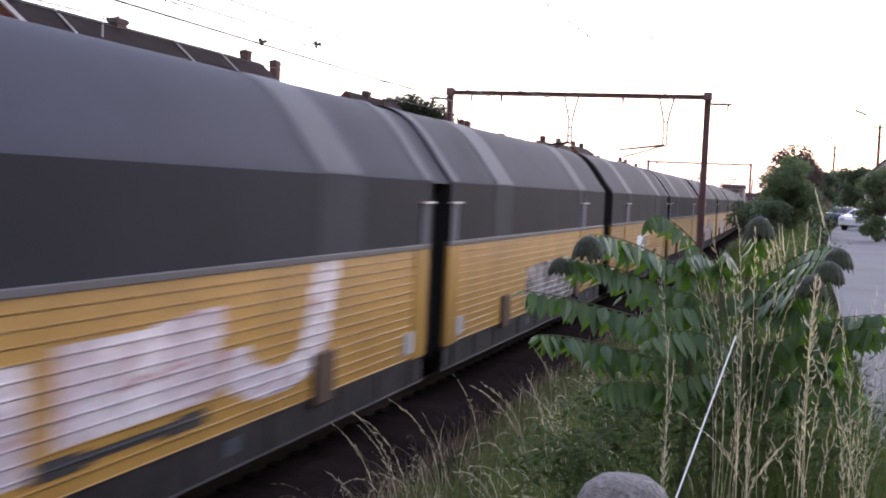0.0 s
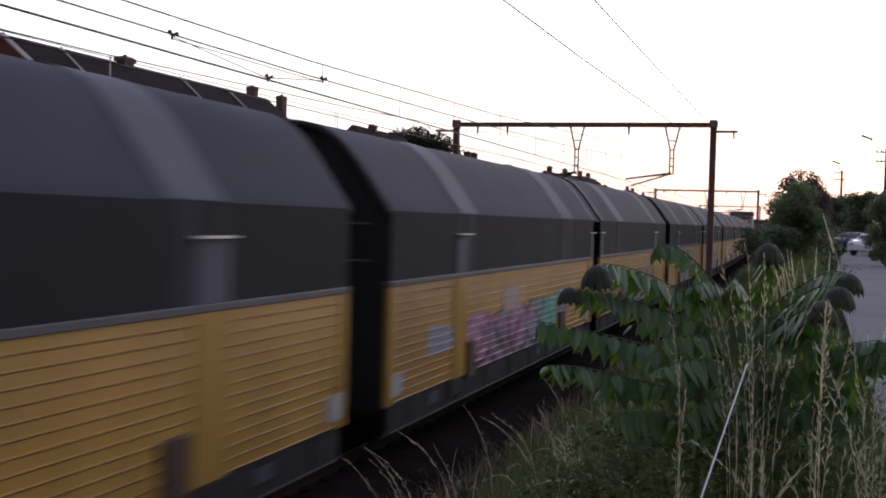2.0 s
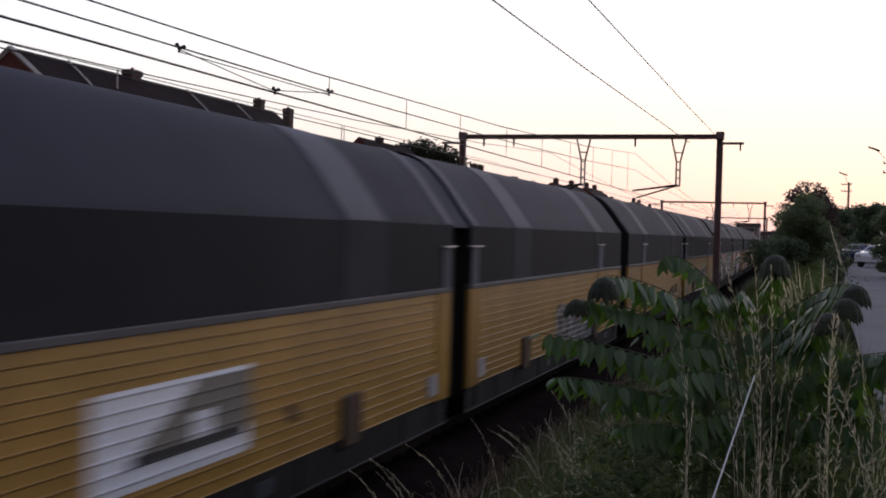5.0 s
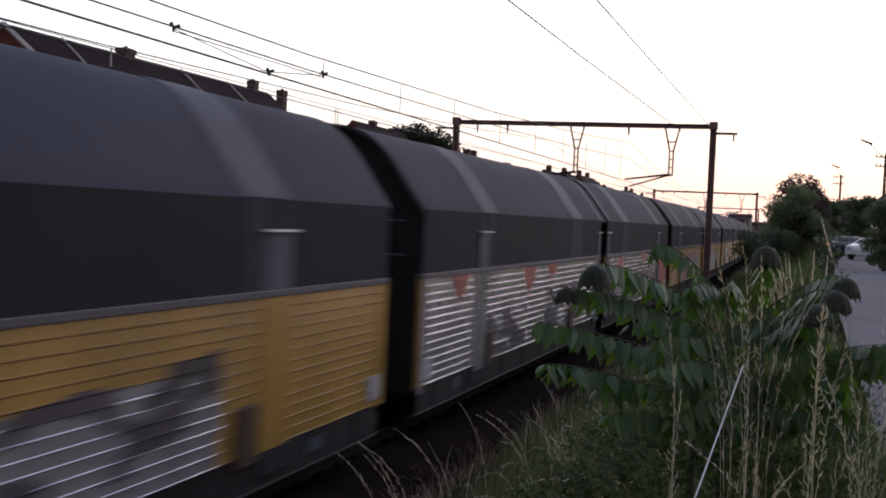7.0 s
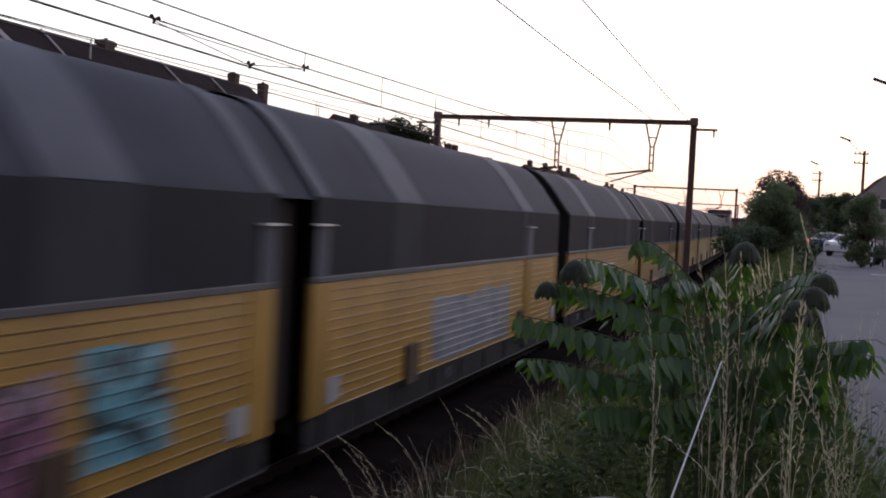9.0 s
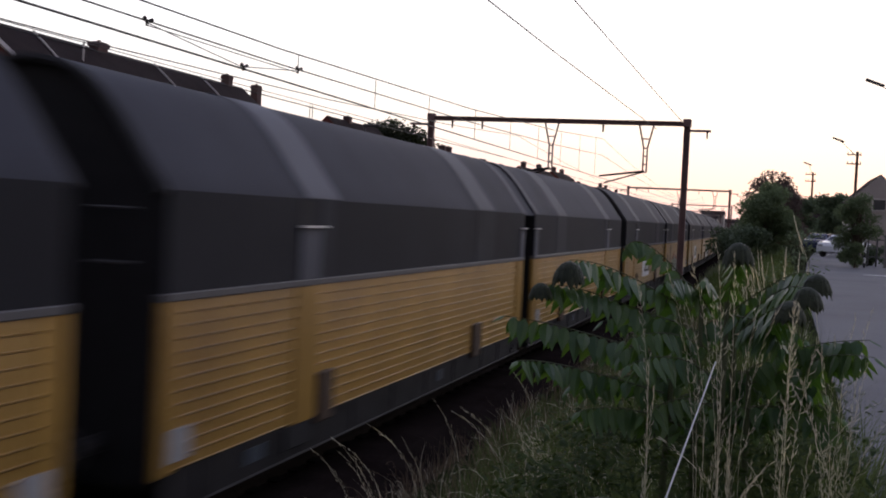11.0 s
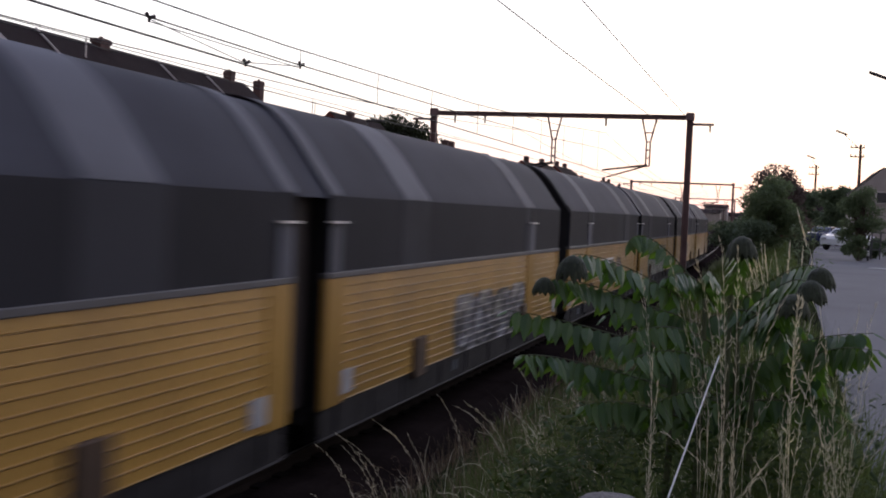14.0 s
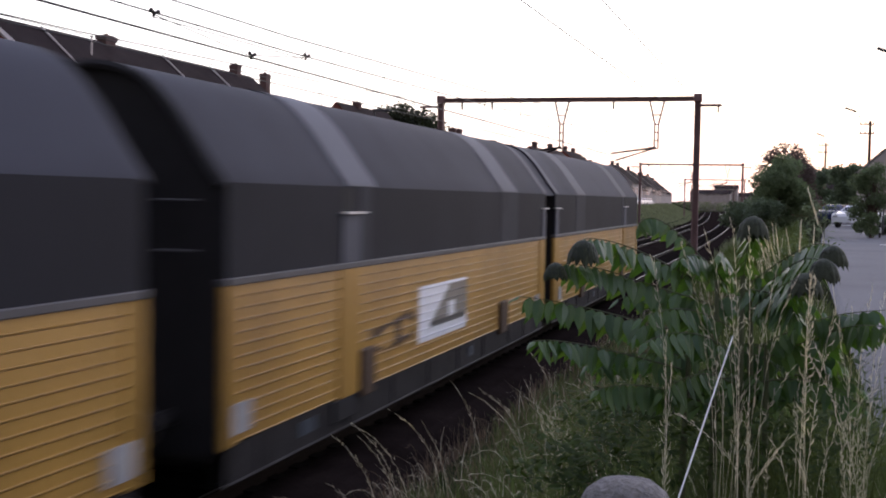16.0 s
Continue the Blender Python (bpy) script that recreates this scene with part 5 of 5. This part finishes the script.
def plumes(name, label, spots, mat, seed, h0, h1):
    """Short arching feathery grass, one sheet of stuff."""
    rng = random.Random(seed)
    bm = bmesh.new()
    for x, y, z in spots:
        h = rng.uniform(h0, h1)
        d = Vector((rng.gauss(-0.5, 0.6), rng.gauss(-0.2, 0.6), 0)) * h * 0.5
        o = Vector((x, y, z - 0.02))
        line = through_points([o, o + d * 0.15 + Vector((0, 0, h * 0.45)), o + d * 0.5 + Vector((0, 0, h * 0.82)), o + d + Vector((0, 0, h * rng.uniform(0.8, 1.0)))], 10)
        for a, b in zip(line, line[1:]):
            rod(bm, a, b, 0.0011, 0.0010, 3)
        for i in range(5, 11):
            for _ in range(2):
                side = Vector((rng.gauss(0, 1), rng.gauss(0, 1), rng.gauss(0, 0.6))).normalized()
                rod(bm, line[i], line[i] + side * rng.uniform(0.008, 0.022) + (line[i] - line[i - 1]) * 0.5, 0.0015, 0.0004, 3)
    tagged(new(name, link_mesh(name, bm, mat)), label, "grass", kind="stuff")


plumes("feathery_grass", "feathery faded grass heads on the railway bank", bank_spots(420, -3.7, -0.7, 3.2, 11, 1.3), STRAW, 301, 0.25, 0.6)
plumes("feathery_grass", "brown feathery grass at the foot of the bank", bank_spots(700, -4.0, -1.0, 3.2, 12, 1.3), FADED, 302, 0.25, 0.6)


def leaflet(bm, o, out, along, length, width, droop, rng):
    """One pointed leaflet, folded a little along its midrib and drooping towards its tip."""
    out, along = out.normalized(), along.normalized()
    normal = out.cross(along).normalized()
    if normal.z < 0:
        normal = -normal
    down = Vector((0, 0, -1))
    mids, lefts, rights = [], [], []
    for k, w in ((0.0, 0.0), (0.12, 0.85), (0.36, 1.0), (0.68, 0.62), (1.0, 0.0)):
        m = o + out * length * k * (1 - 0.25 * droop * k) + down * length * droop * 0.55 * k * k
        mids.append(bm.verts.new(m))
        if w:
            side = along * width * 0.5 * w
            dip = normal * -width * 0.13 * w
            lefts.append(bm.verts.new(m + side + dip))
            rights.append(bm.verts.new(m - side + dip))
    for edge in (lefts, rights):
        bm.faces.new((mids[0], edge[0], mids[1]))
        bm.faces.new((mids[1], edge[0], edge[1], mids[2]))
        bm.faces.new((mids[2], edge[1], edge[2], mids[3]))
        bm.faces.new((mids[3], edge[2], mids[4]))


def frond(plant, pts, rng, size=0.085, gap=0.050, split=False):
    """A pinnate leaf: arched stalk, paired leaflets hanging like a tent from it, one at the end."""
    length = sum((b - a).length for a, b in zip(pts, pts[1:]))
    n = max(5, round(length / gap))
    line = through_points(pts, n)
    bl, bs = bmesh.new(), bmesh.new()
    for i in range(n):
        rod(bs, line[i], line[i + 1], 0.0032 * (1 - 0.6 * i / n), 0.0032 * (1 - 0.6 * (i + 1) / n), 5)
    stalk = part("frond", bs, STALK, plant, "feathered leaf of paired hanging leaflets")
    lean = rng.uniform(-0.15, 0.15)
    for i in range(1, n + 1):
        d = (line[i] - line[i - 1]).normalized()
        across = d.cross(Vector((0, 0, 1)))
        across = across.normalized() if across.length > 0.05 else Vector((1, 0, 0))
        up = across.cross(d).normalized()
        k = i / n
        big = size * (0.78 + 0.40 * math.sin(3.14 * min(1.0, 0.2 + 0.62 * k))) * (1.0 if k < 0.9 else 0.8)
        for s in (-1, 1) if i < n else (0,):
            one = bmesh.new() if split else bl
            if s == 0:
                leaflet(one, line[i], d - up * 0.4, across, big * 0.85, big * 0.40, 0.4, rng)
            else:
                hang = radians(rng.gauss(54, 9) + s * lean * 40)
                out = across * s * math.cos(hang) - up * math.sin(hang) + d * rng.gauss(0.22, 0.12)
                ln = big * rng.uniform(0.85, 1.2)
                leaflet(one, line[i] + d * rng.uniform(-0.006, 0.006), out, d + up * rng.gauss(0, 0.12) + across * rng.gauss(0, 0.12), ln, ln * rng.uniform(0.48, 0.62), rng.uniform(0.2, 0.6), rng)
            if split:
                part("leaflet", one, LEAF, stalk)
    if split:
        bl.free()
    else:
        tagged(part("foliage", bl, LEAF, stalk), kind="stuff")


def frond_dome(plant, c, r, rng):
    """The drooping end of a leaf: a round cap of leaflets bent down on all sides."""
    bl = bmesh.new()
    for n, start, tilt, ln, droop in ((6, 0.02, 0.10, 1.0, 0.8), (10, 0.22, 0.35, 1.0, 1.0), (12, 0.48, 0.8, 0.95, 1.0), (13, 0.72, 1.6, 0.95, 0.7), (13, 0.80, 3.0, 1.15, 0.3)):
        for i in range(n):
            a = 6.2832 * (i + rng.random() * 0.5) / n
            flat = Vector((math.cos(a), math.sin(a), 0))
            leaflet(bl, c + flat * r * start + Vector((0, 0, -r * 0.75 * start * start)), flat + Vector((0, 0, -tilt)), Vector((-flat.y, flat.x, 0)), r * ln * rng.uniform(0.85, 1.15), r * rng.uniform(0.66, 0.84), droop, rng)
    tagged(part("frond_tip", bl, LEAF_YOUNG, plant, "round bronze-green cap of young drooping leaflets"), kind="stuff")


def build_sumac():
    rng = random.Random(8)
    plant = thing("sumac_shrub", "large green sumac shrub with arching feathered leaves", "shrub")
    for fx, fy, az, el, d in ((-0.24, 4.3, -3.2, -3.8, 4.4), (-0.10, 4.4, -1.6, -4.2, 4.5), (-0.38, 4.4, -4.4, -6.0, 4.4), (-0.15, 4.35, -2.0, -3.6, 4.5), (-0.05, 4.35, -0.8, -6.8, 4.4)):
        foot = Vector((fx, fy, ground_height(fx, fy) - 0.05))
        part("stem", a_rod(foot, ray_point(az, el, d), 0.020, 0.009, 7), STALK, plant, "brown-green woody stem")
    # four places on each stalk: degrees right of the line, degrees up; then the distance of its root and tip
    leaves = [
        ((-3.4, -3.5), (-5.1, -1.6), (-6.4, -0.85), (-7.1, -1.35), 4.6, 4.5, 0.066),
        ((-4.0, -4.0), (-6.3, -2.8), (-8.2, -2.1), (-9.7, -1.95), 4.5, 4.0, 0.088),
        ((-4.4, -4.7), (-7.2, -3.9), (-9.2, -3.35), (-11.0, -3.25), 4.4, 4.0, 0.084),
        ((-4.3, -6.5), (-7.1, -5.9), (-9.9, -5.3), (-12.9, -4.9), 4.3, 3.9, 0.080),
        ((-4.8, -8.2), (-8.0, -7.5), (-10.4, -7.1), (-12.1, -7.1), 4.2, 3.8, 0.074),
        ((-3.4, -9.9), (-5.8, -9.2), (-7.6, -9.1), (-8.9, -9.4), 4.2, 3.9, 0.080),
        ((-2.5, -6.1), (-4.0, -5.4), (-5.4, -5.3), (-6.9, -5.8), 4.3, 3.9, 0.085),
        ((-2.6, -7.2), (-4.0, -6.5), (-5.4, -6.5), (-6.6, -7.0), 4.2, 3.8, 0.085),
        ((-2.0, -3.7), (-1.8, -2.0), (-1.65, -1.0), (-1.6, -0.9), 4.6, 4.1, 0.082),
        ((-1.8, -4.0), (0.0, -2.6), (1.2, -1.95), (2.1, -2.0), 4.5, 4.0, 0.085),
        ((-1.7, -4.7), (-0.3, -3.4), (0.7, -2.7), (1.7, -2.7), 4.4, 3.9, 0.085),
        ((-1.6, -5.2), (-0.5, -4.2), (0.3, -3.7), (0.9, -3.6), 4.3, 3.8, 0.090),
        ((-1.3, -7.0), (0.9, -5.8), (2.6, -5.2), (4.6, -4.9), 4.4, 4.2, 0.080),
        ((-0.9, -7.5), (1.8, -6.2), (3.3, -5.7), (4.9, -5.7), 4.4, 4.0, 0.088),
        ((-1.9, -4.2), (-0.9, -4.3), (0.0, -4.7), (0.6, -5.6), 4.4, 4.0, 0.085),
        ((-2.6, -4.4), (-3.6, -3.0), (-4.4, -2.6), (-5.2, -2.9), 4.7, 4.4, 0.080),
        ((-2.3, -4.8), (-2.6, -3.2), (-3.0, -2.5), (-3.2, -2.6), 4.8, 4.5, 0.080),
        ((-3.2, -5.2), (-4.8, -4.6), (-6.4, -4.5), (-8.0, -4.9), 4.7, 4.5, 0.080),
        ((-3.6, -7.6), (-5.6, -7.5), (-7.6, -7.6), (-9.4, -8.2), 4.5, 4.2, 0.080),
        ((-1.0, -8.6), (0.8, -8.4), (2.4, -8.7), (3.8, -9.6), 4.4, 4.2, 0.080),
        ((-2.0, -9.0), (-3.4, -8.4), (-4.6, -8.6), (-5.8, -9.4), 4.4, 4.0, 0.085),
    ]
    for i, (p0, p1, p2, p3, d0, d1, size) in enumerate(leaves):
        pts = [ray_point(*p, d0 + (d1 - d0) * k) for p, k in ((p0, 0), (p1, 0.3), (p2, 0.65), (p3, 1.0))]
        frond(plant, pts, rng, size, size * 0.54, split=i in (0, 1, 2, 3, 4, 9, 12, 13))
    for _ in range(26):  # shorter leaves filling the heart of the shrub
        a0, e0, sgn = rng.uniform(-4.6, 0.2), rng.uniform(-9.5, -4.4), rng.choice((-1, 1))
        reach, fall, d0, d1 = rng.uniform(2.0, 4.2), rng.uniform(-0.3, 1.2), rng.uniform(4.5, 4.9), rng.uniform(4.3, 5.0)
        frond(plant, [ray_point(a0 + sgn * reach * k, e0 + rise - fall * k, d0 + (d1 - d0) * k) for k, rise in ((0, 0), (0.33, 0.55), (0.67, 0.65), (1.0, 0.2))], rng, 0.08)
    for az, el, d, r in ((-9.75, -2.0, 3.98, 0.060), (-11.1, -3.15, 3.98, 0.045), (-1.6, -0.65, 4.1, 0.058), (2.1, -1.95, 3.98, 0.052), (1.7, -2.6, 3.9, 0.055), (0.9, -3.3, 3.8, 0.058)):
        frond_dome(plant, ray_point(az, el, d), r * 0.88, rng)


build_sumac()


def broad_leaves(name, label, spots, count, size, mat, seed):
    """Ground weeds: pointed leaves scattered over lumps, facing mostly upwards."""
    rng = random.Random(seed)
    bm = bmesh.new()
    for _ in range(count):
        (az, el, d, r) = rng.choice(spots)
        p = Vector((rng.gauss(0, 1), rng.gauss(0, 1), rng.gauss(0, 0.7))).normalized() * r * rng.uniform(0.3, 1.0)
        o = ray_point(az, el, d) + Vector((p.x * 1.3, p.y * 1.3, p.z))
        o.z = max(o.z, ground_height(o.x, o.y) + 0.03)
        a = rng.uniform(0, 6.283)
        out = Vector((math.cos(a), math.sin(a), rng.uniform(-0.5, 0.5)))
        ln = size * rng.uniform(0.5, 1.4)
        leaflet(bm, o, out, Vector((-out.y, out.x, rng.gauss(0, 0.3))), ln, ln * rng.uniform(0.24, 0.42), rng.uniform(0.1, 0.8), rng)
    tagged(new(name, link_mesh(name, bm, mat)), label, "weeds", kind="stuff")


broad_leaves("weeds", "dense weeds and seedlings under the sumac, shade put into their dark green", ((-7.0, -11.6, 4.4, 0.22), (-6.0, -9.6, 4.8, 0.25), (-4.4, -10.4, 4.7, 0.28), (-3.0, -11.5, 4.3, 0.22), (-1.0, -9.4, 4.8, 0.28), (1.8, -9.0, 4.9, 0.26), (-9.0, -12.6, 4.1, 0.2), (2.6, -11.4, 4.2, 0.2), (0.0, -11.8, 4.3, 0.22), (-8.4, -10.2, 4.9, 0.2), (-10.6, -13.4, 4.0, 0.16)), 3400, 0.046, WEED_LEAF, 77)
broad_leaves("road_edge_weeds", "tall leafy weeds at the edge of the lane", ((1.0, -1.2, 9.5, 0.12), (1.2, -0.3, 10.0, 0.10), (0.7, -2.4, 9.0, 0.16), (1.4, -0.7, 11, 0.10), (0.3, -1.8, 10, 0.16), (0.0, -3.0, 9.0, 0.2), (1.6, -0.4, 10, 0.12), (1.8, 0.0, 10, 0.08), (1.5, -1.6, 9.2, 0.15)), 520, 0.042, LEAF_TREE, 78)
bm = bmesh.new()
for az, el in ((1.2, 0.2), (1.5, 0.1), (1.0, -0.3), (1.75, 0.0)):
    tip = ray_point(az, el, 10.0)
    foot = ray_point(0.9 + 0.2 * az, -4, 9.8)
    rod(bm, (foot.x, foot.y, ground_height(foot.x, foot.y) - 0.05), tip, 0.008, 0.003, 5)
tagged(new("weed_stalks", link_mesh("weed_stalks", bm, STALK)), "thin green-brown stalks of the tall weeds", "weeds", kind="stuff")
# green hedge that closes the far end of the line, paled to stand in for haze
rng_hedge = random.Random(19)
hedge = [((-36 + i * 2.6 + rng_hedge.uniform(-0.8, 0.8), 396 + rng_hedge.uniform(-3, 3), 1.3), (2.2, 1.5, rng_hedge.uniform(1.6, 2.4))) for i in range(13)]
hedge_mesh = leaf_cloud(hedge, 5000, 0.5, rng_hedge)
hedge_mesh.materials.append(VERGE)
tagged(new("far_hedge", hedge_mesh), "hedge across the far end of the line, haze in its pale green", "hedge", kind="stuff")


# ---- things at the road side ----
bm = bmesh.new()
rings = [(0.125, -1.2), (0.125, -0.11), (0.119, -0.07), (0.10, -0.035), (0.07, -0.012), (0.03, -0.002)]
prev = None
for r, z in rings:
    ring = [bm.verts.new((math.cos(6.2832 * i / 28) * r * (1 + 0.02 * math.sin(i * 2.3)), math.sin(6.2832 * i / 28) * r, z)) for i in range(28)]
    if prev:
        for i in range(28):
            bm.faces.new((prev[i], prev[(i + 1) % 28], ring[(i + 1) % 28], ring[i]))
    prev = ring
bm.faces.new(prev)
for v in bm.verts:
    v.co *= 1 + 0.05 * noise.noise(v.co * 14) if v.co.z > -0.3 else 1
stump = new("concrete_post", link_mesh("concrete_post", bm, CONCRETE, True))
stump.location = ray_point(-7.32, -13.55, 3.0)
tagged(stump, "rough grey concrete post with a rounded top", "concrete post")

rod_top, rod_foot = ray_point(-2.4, -6.5, 3.3), ray_point(-5.45, -16.5, 3.0)
white_rod = new("white_rod", link_mesh("white_rod", a_rod(rod_foot + (rod_foot - rod_top) * 0.5, rod_top, 0.0027, 0.0021, 7), WHITE_ROD))
tagged(white_rod, "thin white rod leaning among the dry grass", "rod")


def build_pole(x, y, top, arm):
    p = thing("utility_pole", "wooden utility pole with insulators and a street lamp arm", "utility pole", "utility poles along the lane")
    part("pole", a_rod((x, y, ROAD_Z - 0.3), (x, y, top), 0.15, 0.10, 9), WOOD, p)
    for z in (top - 0.25, top - 0.95):
        part("cross_arm", a_box(x - 0.75, x + 0.3, y - 0.05, y + 0.05, z - 0.04, z + 0.04), WOOD, p)
        for dx in (-0.68, -0.35, 0.24):
            part("insulator", a_rod((x + dx, y, z), (x + dx, y, z + 0.2), 0.05, 0.035, 6), PLATE, p, "pale insulator")
    part("lamp_arm", a_rod((x, y, top - 0.4), (x - arm, y, top + 0.85), 0.022, 0.018, 5), RIM, p)
    head = part("lamp_head", a_box(-0.45, 0.45, -0.12, 0.12, -0.065, 0.065, bevel=0.03), RIM, p, "flat street lamp head")
    head.matrix_local = pose(x - arm - 0.08, y, top + 0.86, 0, 20, 0)


build_pole(5.75, 92.5, 9.5, 1.35)
build_pole(3.56, 126.0, 9.5, 0.5)
build_pole(6.35, 57.5, 9.5, 2.1)


def build_car(x, y, turn, paint, label, lit=False):
    c = thing("car", label, "car", "parked cars")
    c.matrix_world = pose(x, y, ROAD_Z + 0.02, 0, 0, turn)
    side = [(-2.05, 0.35), (-2.08, 0.70), (-1.95, 0.92), (-1.1, 1.02), (-0.45, 1.42), (0.9, 1.46), (1.65, 1.05), (2.02, 0.95), (2.06, 0.4)]
    bm = bmesh.new()
    cols = []
    for yy, k in ((-0.86, 0.0), (-0.80, 1.0), (0.80, 1.0), (0.86, 0.0)):
        cols.append([bm.verts.new((px, yy if pz < 1.03 else yy * 0.80, pz if k else min(pz, 0.98) - 0.03)) for px, pz in side])
    for a, b in zip(cols, cols[1:]):
        for j in range(len(side) - 1):
            bm.faces.new((a[j], a[j + 1], b[j + 1], b[j]))
        bm.faces.new((a[0], b[0], b[-1], a[-1]))
    bm.faces.new(cols[0])
    bm.faces.new(cols[-1])
    part("body", bm, paint, c)
    for x0, x1, z0, z1 in ((-1.08, -0.5, 1.05, 1.38), (0.95, 1.55, 1.1, 1.42)):
        bm = bmesh.new()
        bm.faces.new([bm.verts.new(v) for v in ((x0, -0.66, z0 + 0.02), (x0, 0.66, z0 + 0.02), (x1, 0.6, z1), (x1, -0.6, z1))] if x0 < 0 else [bm.verts.new(v) for v in ((x1, -0.66, z0), (x1, 0.66, z0), (x0, 0.6, z1 + 0.04), (x0, -0.6, z1 + 0.04))])
        bmesh.ops.solidify(bm, geom=bm.faces[:], thickness=-0.03)
        part("windscreen", bm, GLASS, c, "dark windscreen")
    for s in (-1, 1):
        part("side_window", a_box(-0.5, 0.95, s * 0.70 - 0.03, s * 0.70 + 0.03, 1.06, 1.36), GLASS, c, "dark side window")
        if lit:
            part("tail_light", a_box(1.96, 2.09, s * 0.62 - 0.16, s * 0.62 + 0.16, 0.66, 0.84, bevel=0.02), TAIL_LIGHT, c, "glowing red tail light")
        part("headlight", a_box(-2.10, -1.98, s * 0.62 - 0.16, s * 0.62 + 0.16, 0.66, 0.80, bevel=0.02), PLATE, c, "pale headlight")
        for wx in (-1.3, 1.3):
            w = part("wheel", a_rod((wx, s * 0.70, 0.31), (wx, s * 0.88, 0.31), 0.31, 0.31, 16), RUBBER, c, "black tyre")
            part("rim", a_rod((wx, s * 0.87, 0.31), (wx, s * 0.895, 0.31), 0.19, 0.17, 12), PLATE, w)
    return c


build_car(4.35, 77.5, 62, CAR_WHITE, "white parked car at the bend of the lane")
build_car(3.5, 95.0, 75, CAR_BLUE, "dark blue parked car behind the white one")
moving_car = build_car(4.4, 100.5, -90, CAR_BLUE, "dark car with lit red tail lights crossing the lane", True)

for i in range(6):
    y = 196 + i * 9.5
    far_car = build_car(-22.6 + bend(y), y, 88, CAR_WHITE, "pale car parked along the terrace beyond the railway")
    far_car.matrix_world = pose(-22.6 + bend(y), y, ground_height(-22.6 + bend(y), y) + 0.03, 0, 0, 88)

# street lamps and a mast along the street beyond the railway
for x, y, z in ((-22.0, 59.5, 7.85), (-22.0, 83.5, 7.4), (-22.0, 130.0, 7.4)):
    lamp = thing("street_lamp", "thin grey street lamp with a short arm", "street lamp", "street lamps beyond the railway")
    part("column", a_rod((x, y, 0.6), (x, y, z), 0.07, 0.045, 7), RIM, lamp)
    part("lamp_head", a_box(x - 0.1, x + 0.9, y - 0.1, y + 0.1, z - 0.03, z + 0.1, bevel=0.03), RIM, lamp, "flat lamp head")
aerial = thing("roof_aerial", "thin metal aerial on the terrace roof", "aerial")
for dy in (0.0, 0.45):
    part("mast", a_rod((-30, 70.5 + dy, 8.2), (-30, 70.5 + dy, 10.1), 0.03, 0.03, 5), TRIM, aerial)

# garden fence, gate pillar and marker post at the lane side
fence = thing("garden_fence", "low wire garden fence on thin posts", "fence")
for i in range(5):
    part("fence_post", a_rod((3.9 + i * 0.42, 57.5 + i * 0.3, ROAD_Z), (3.9 + i * 0.42, 57.5 + i * 0.3, ROAD_Z + 1.35), 0.035, 0.035, 6), RIM, fence)
for z in (0.5, 0.9, 1.3):
    part("fence_rail", a_rod((3.9, 57.5, ROAD_Z + z), (5.58, 58.7, ROAD_Z + z), 0.02, 0.02, 5), RIM, fence)
bm = a_box(4.98, 5.33, 56.8, 57.15, ROAD_Z, ROAD_Z + 1.45, bevel=0.02)
box(bm, 4.94, 5.37, 56.76, 57.19, ROAD_Z + 1.45, ROAD_Z + 1.55)
tagged(new("gate_pillar", link_mesh("gate_pillar", bm, CONCRETE)), "square concrete gate pillar with a cap", "gate pillar")
post = thing("marker_post", "black and white banded marker post", "marker post")
for i in range(6):
    part("band", a_rod((4.02, 55.5, ROAD_Z + i * 0.24), (4.02, 55.5, ROAD_Z + (i + 1) * 0.24), 0.055, 0.055, 8), WHITE if i % 2 else BLACK_SPRAY, post)


# ---- what moves ----
# seconds, metres ahead of the camera of one coupling of the train
RUN = [
    (0, 336.30), (0.5, 323.98), (1, 310.62), (1.5, 298.44), (2, 285.09), (2.5, 272.81), (3, 259.51),
    (3.5, 247.19), (4, 233.92), (6.5, 170.67), (7, 158.49), (7.5, 145.26), (8, 132.94), (8.5, 119.63),
    (9, 107.50), (11.5, 43.30), (12, 31.11), (12.5, 17.71), (13, 5.60), (13.5, -7.78), (14, -19.99),
    (14.5, -33.18), (15, -45.32), (15.5, -58.61), (16, -71.02),
]


def motions():
    rows = list(RUN)
    for a, b in ((4.0, 6.5), (9.0, 11.5)):
        da, db = dict(RUN)[a], dict(RUN)[b]
        rows += [(a + k * 0.5, da + (db - da) * k * 0.5 / (b - a)) for k in range(1, 5)]
    rows.sort()
    for n, unit in units.items():
        path = []
        for t, lead in rows:
            s = lead + (n + 0.5) * UNIT
            path.append((t, pose(TRACK_X + bend(s), s, 0, 0, 0, heading(s) + (0 if n % 2 else 180))))
        walk(unit, path)
    places = [(0.0, 4.6), (5.2, 4.6), (6.2, 2.85), (7.5, 2.65), (8.4, 2.35), (9.4, 0.8), (10.6, -1.0), (16.0, -1.0)]
    walk(moving_car, [(t, pose(x, 100.5, ROAD_Z + 0.02, 0, 0, -90)) for t, x in places])


motions()
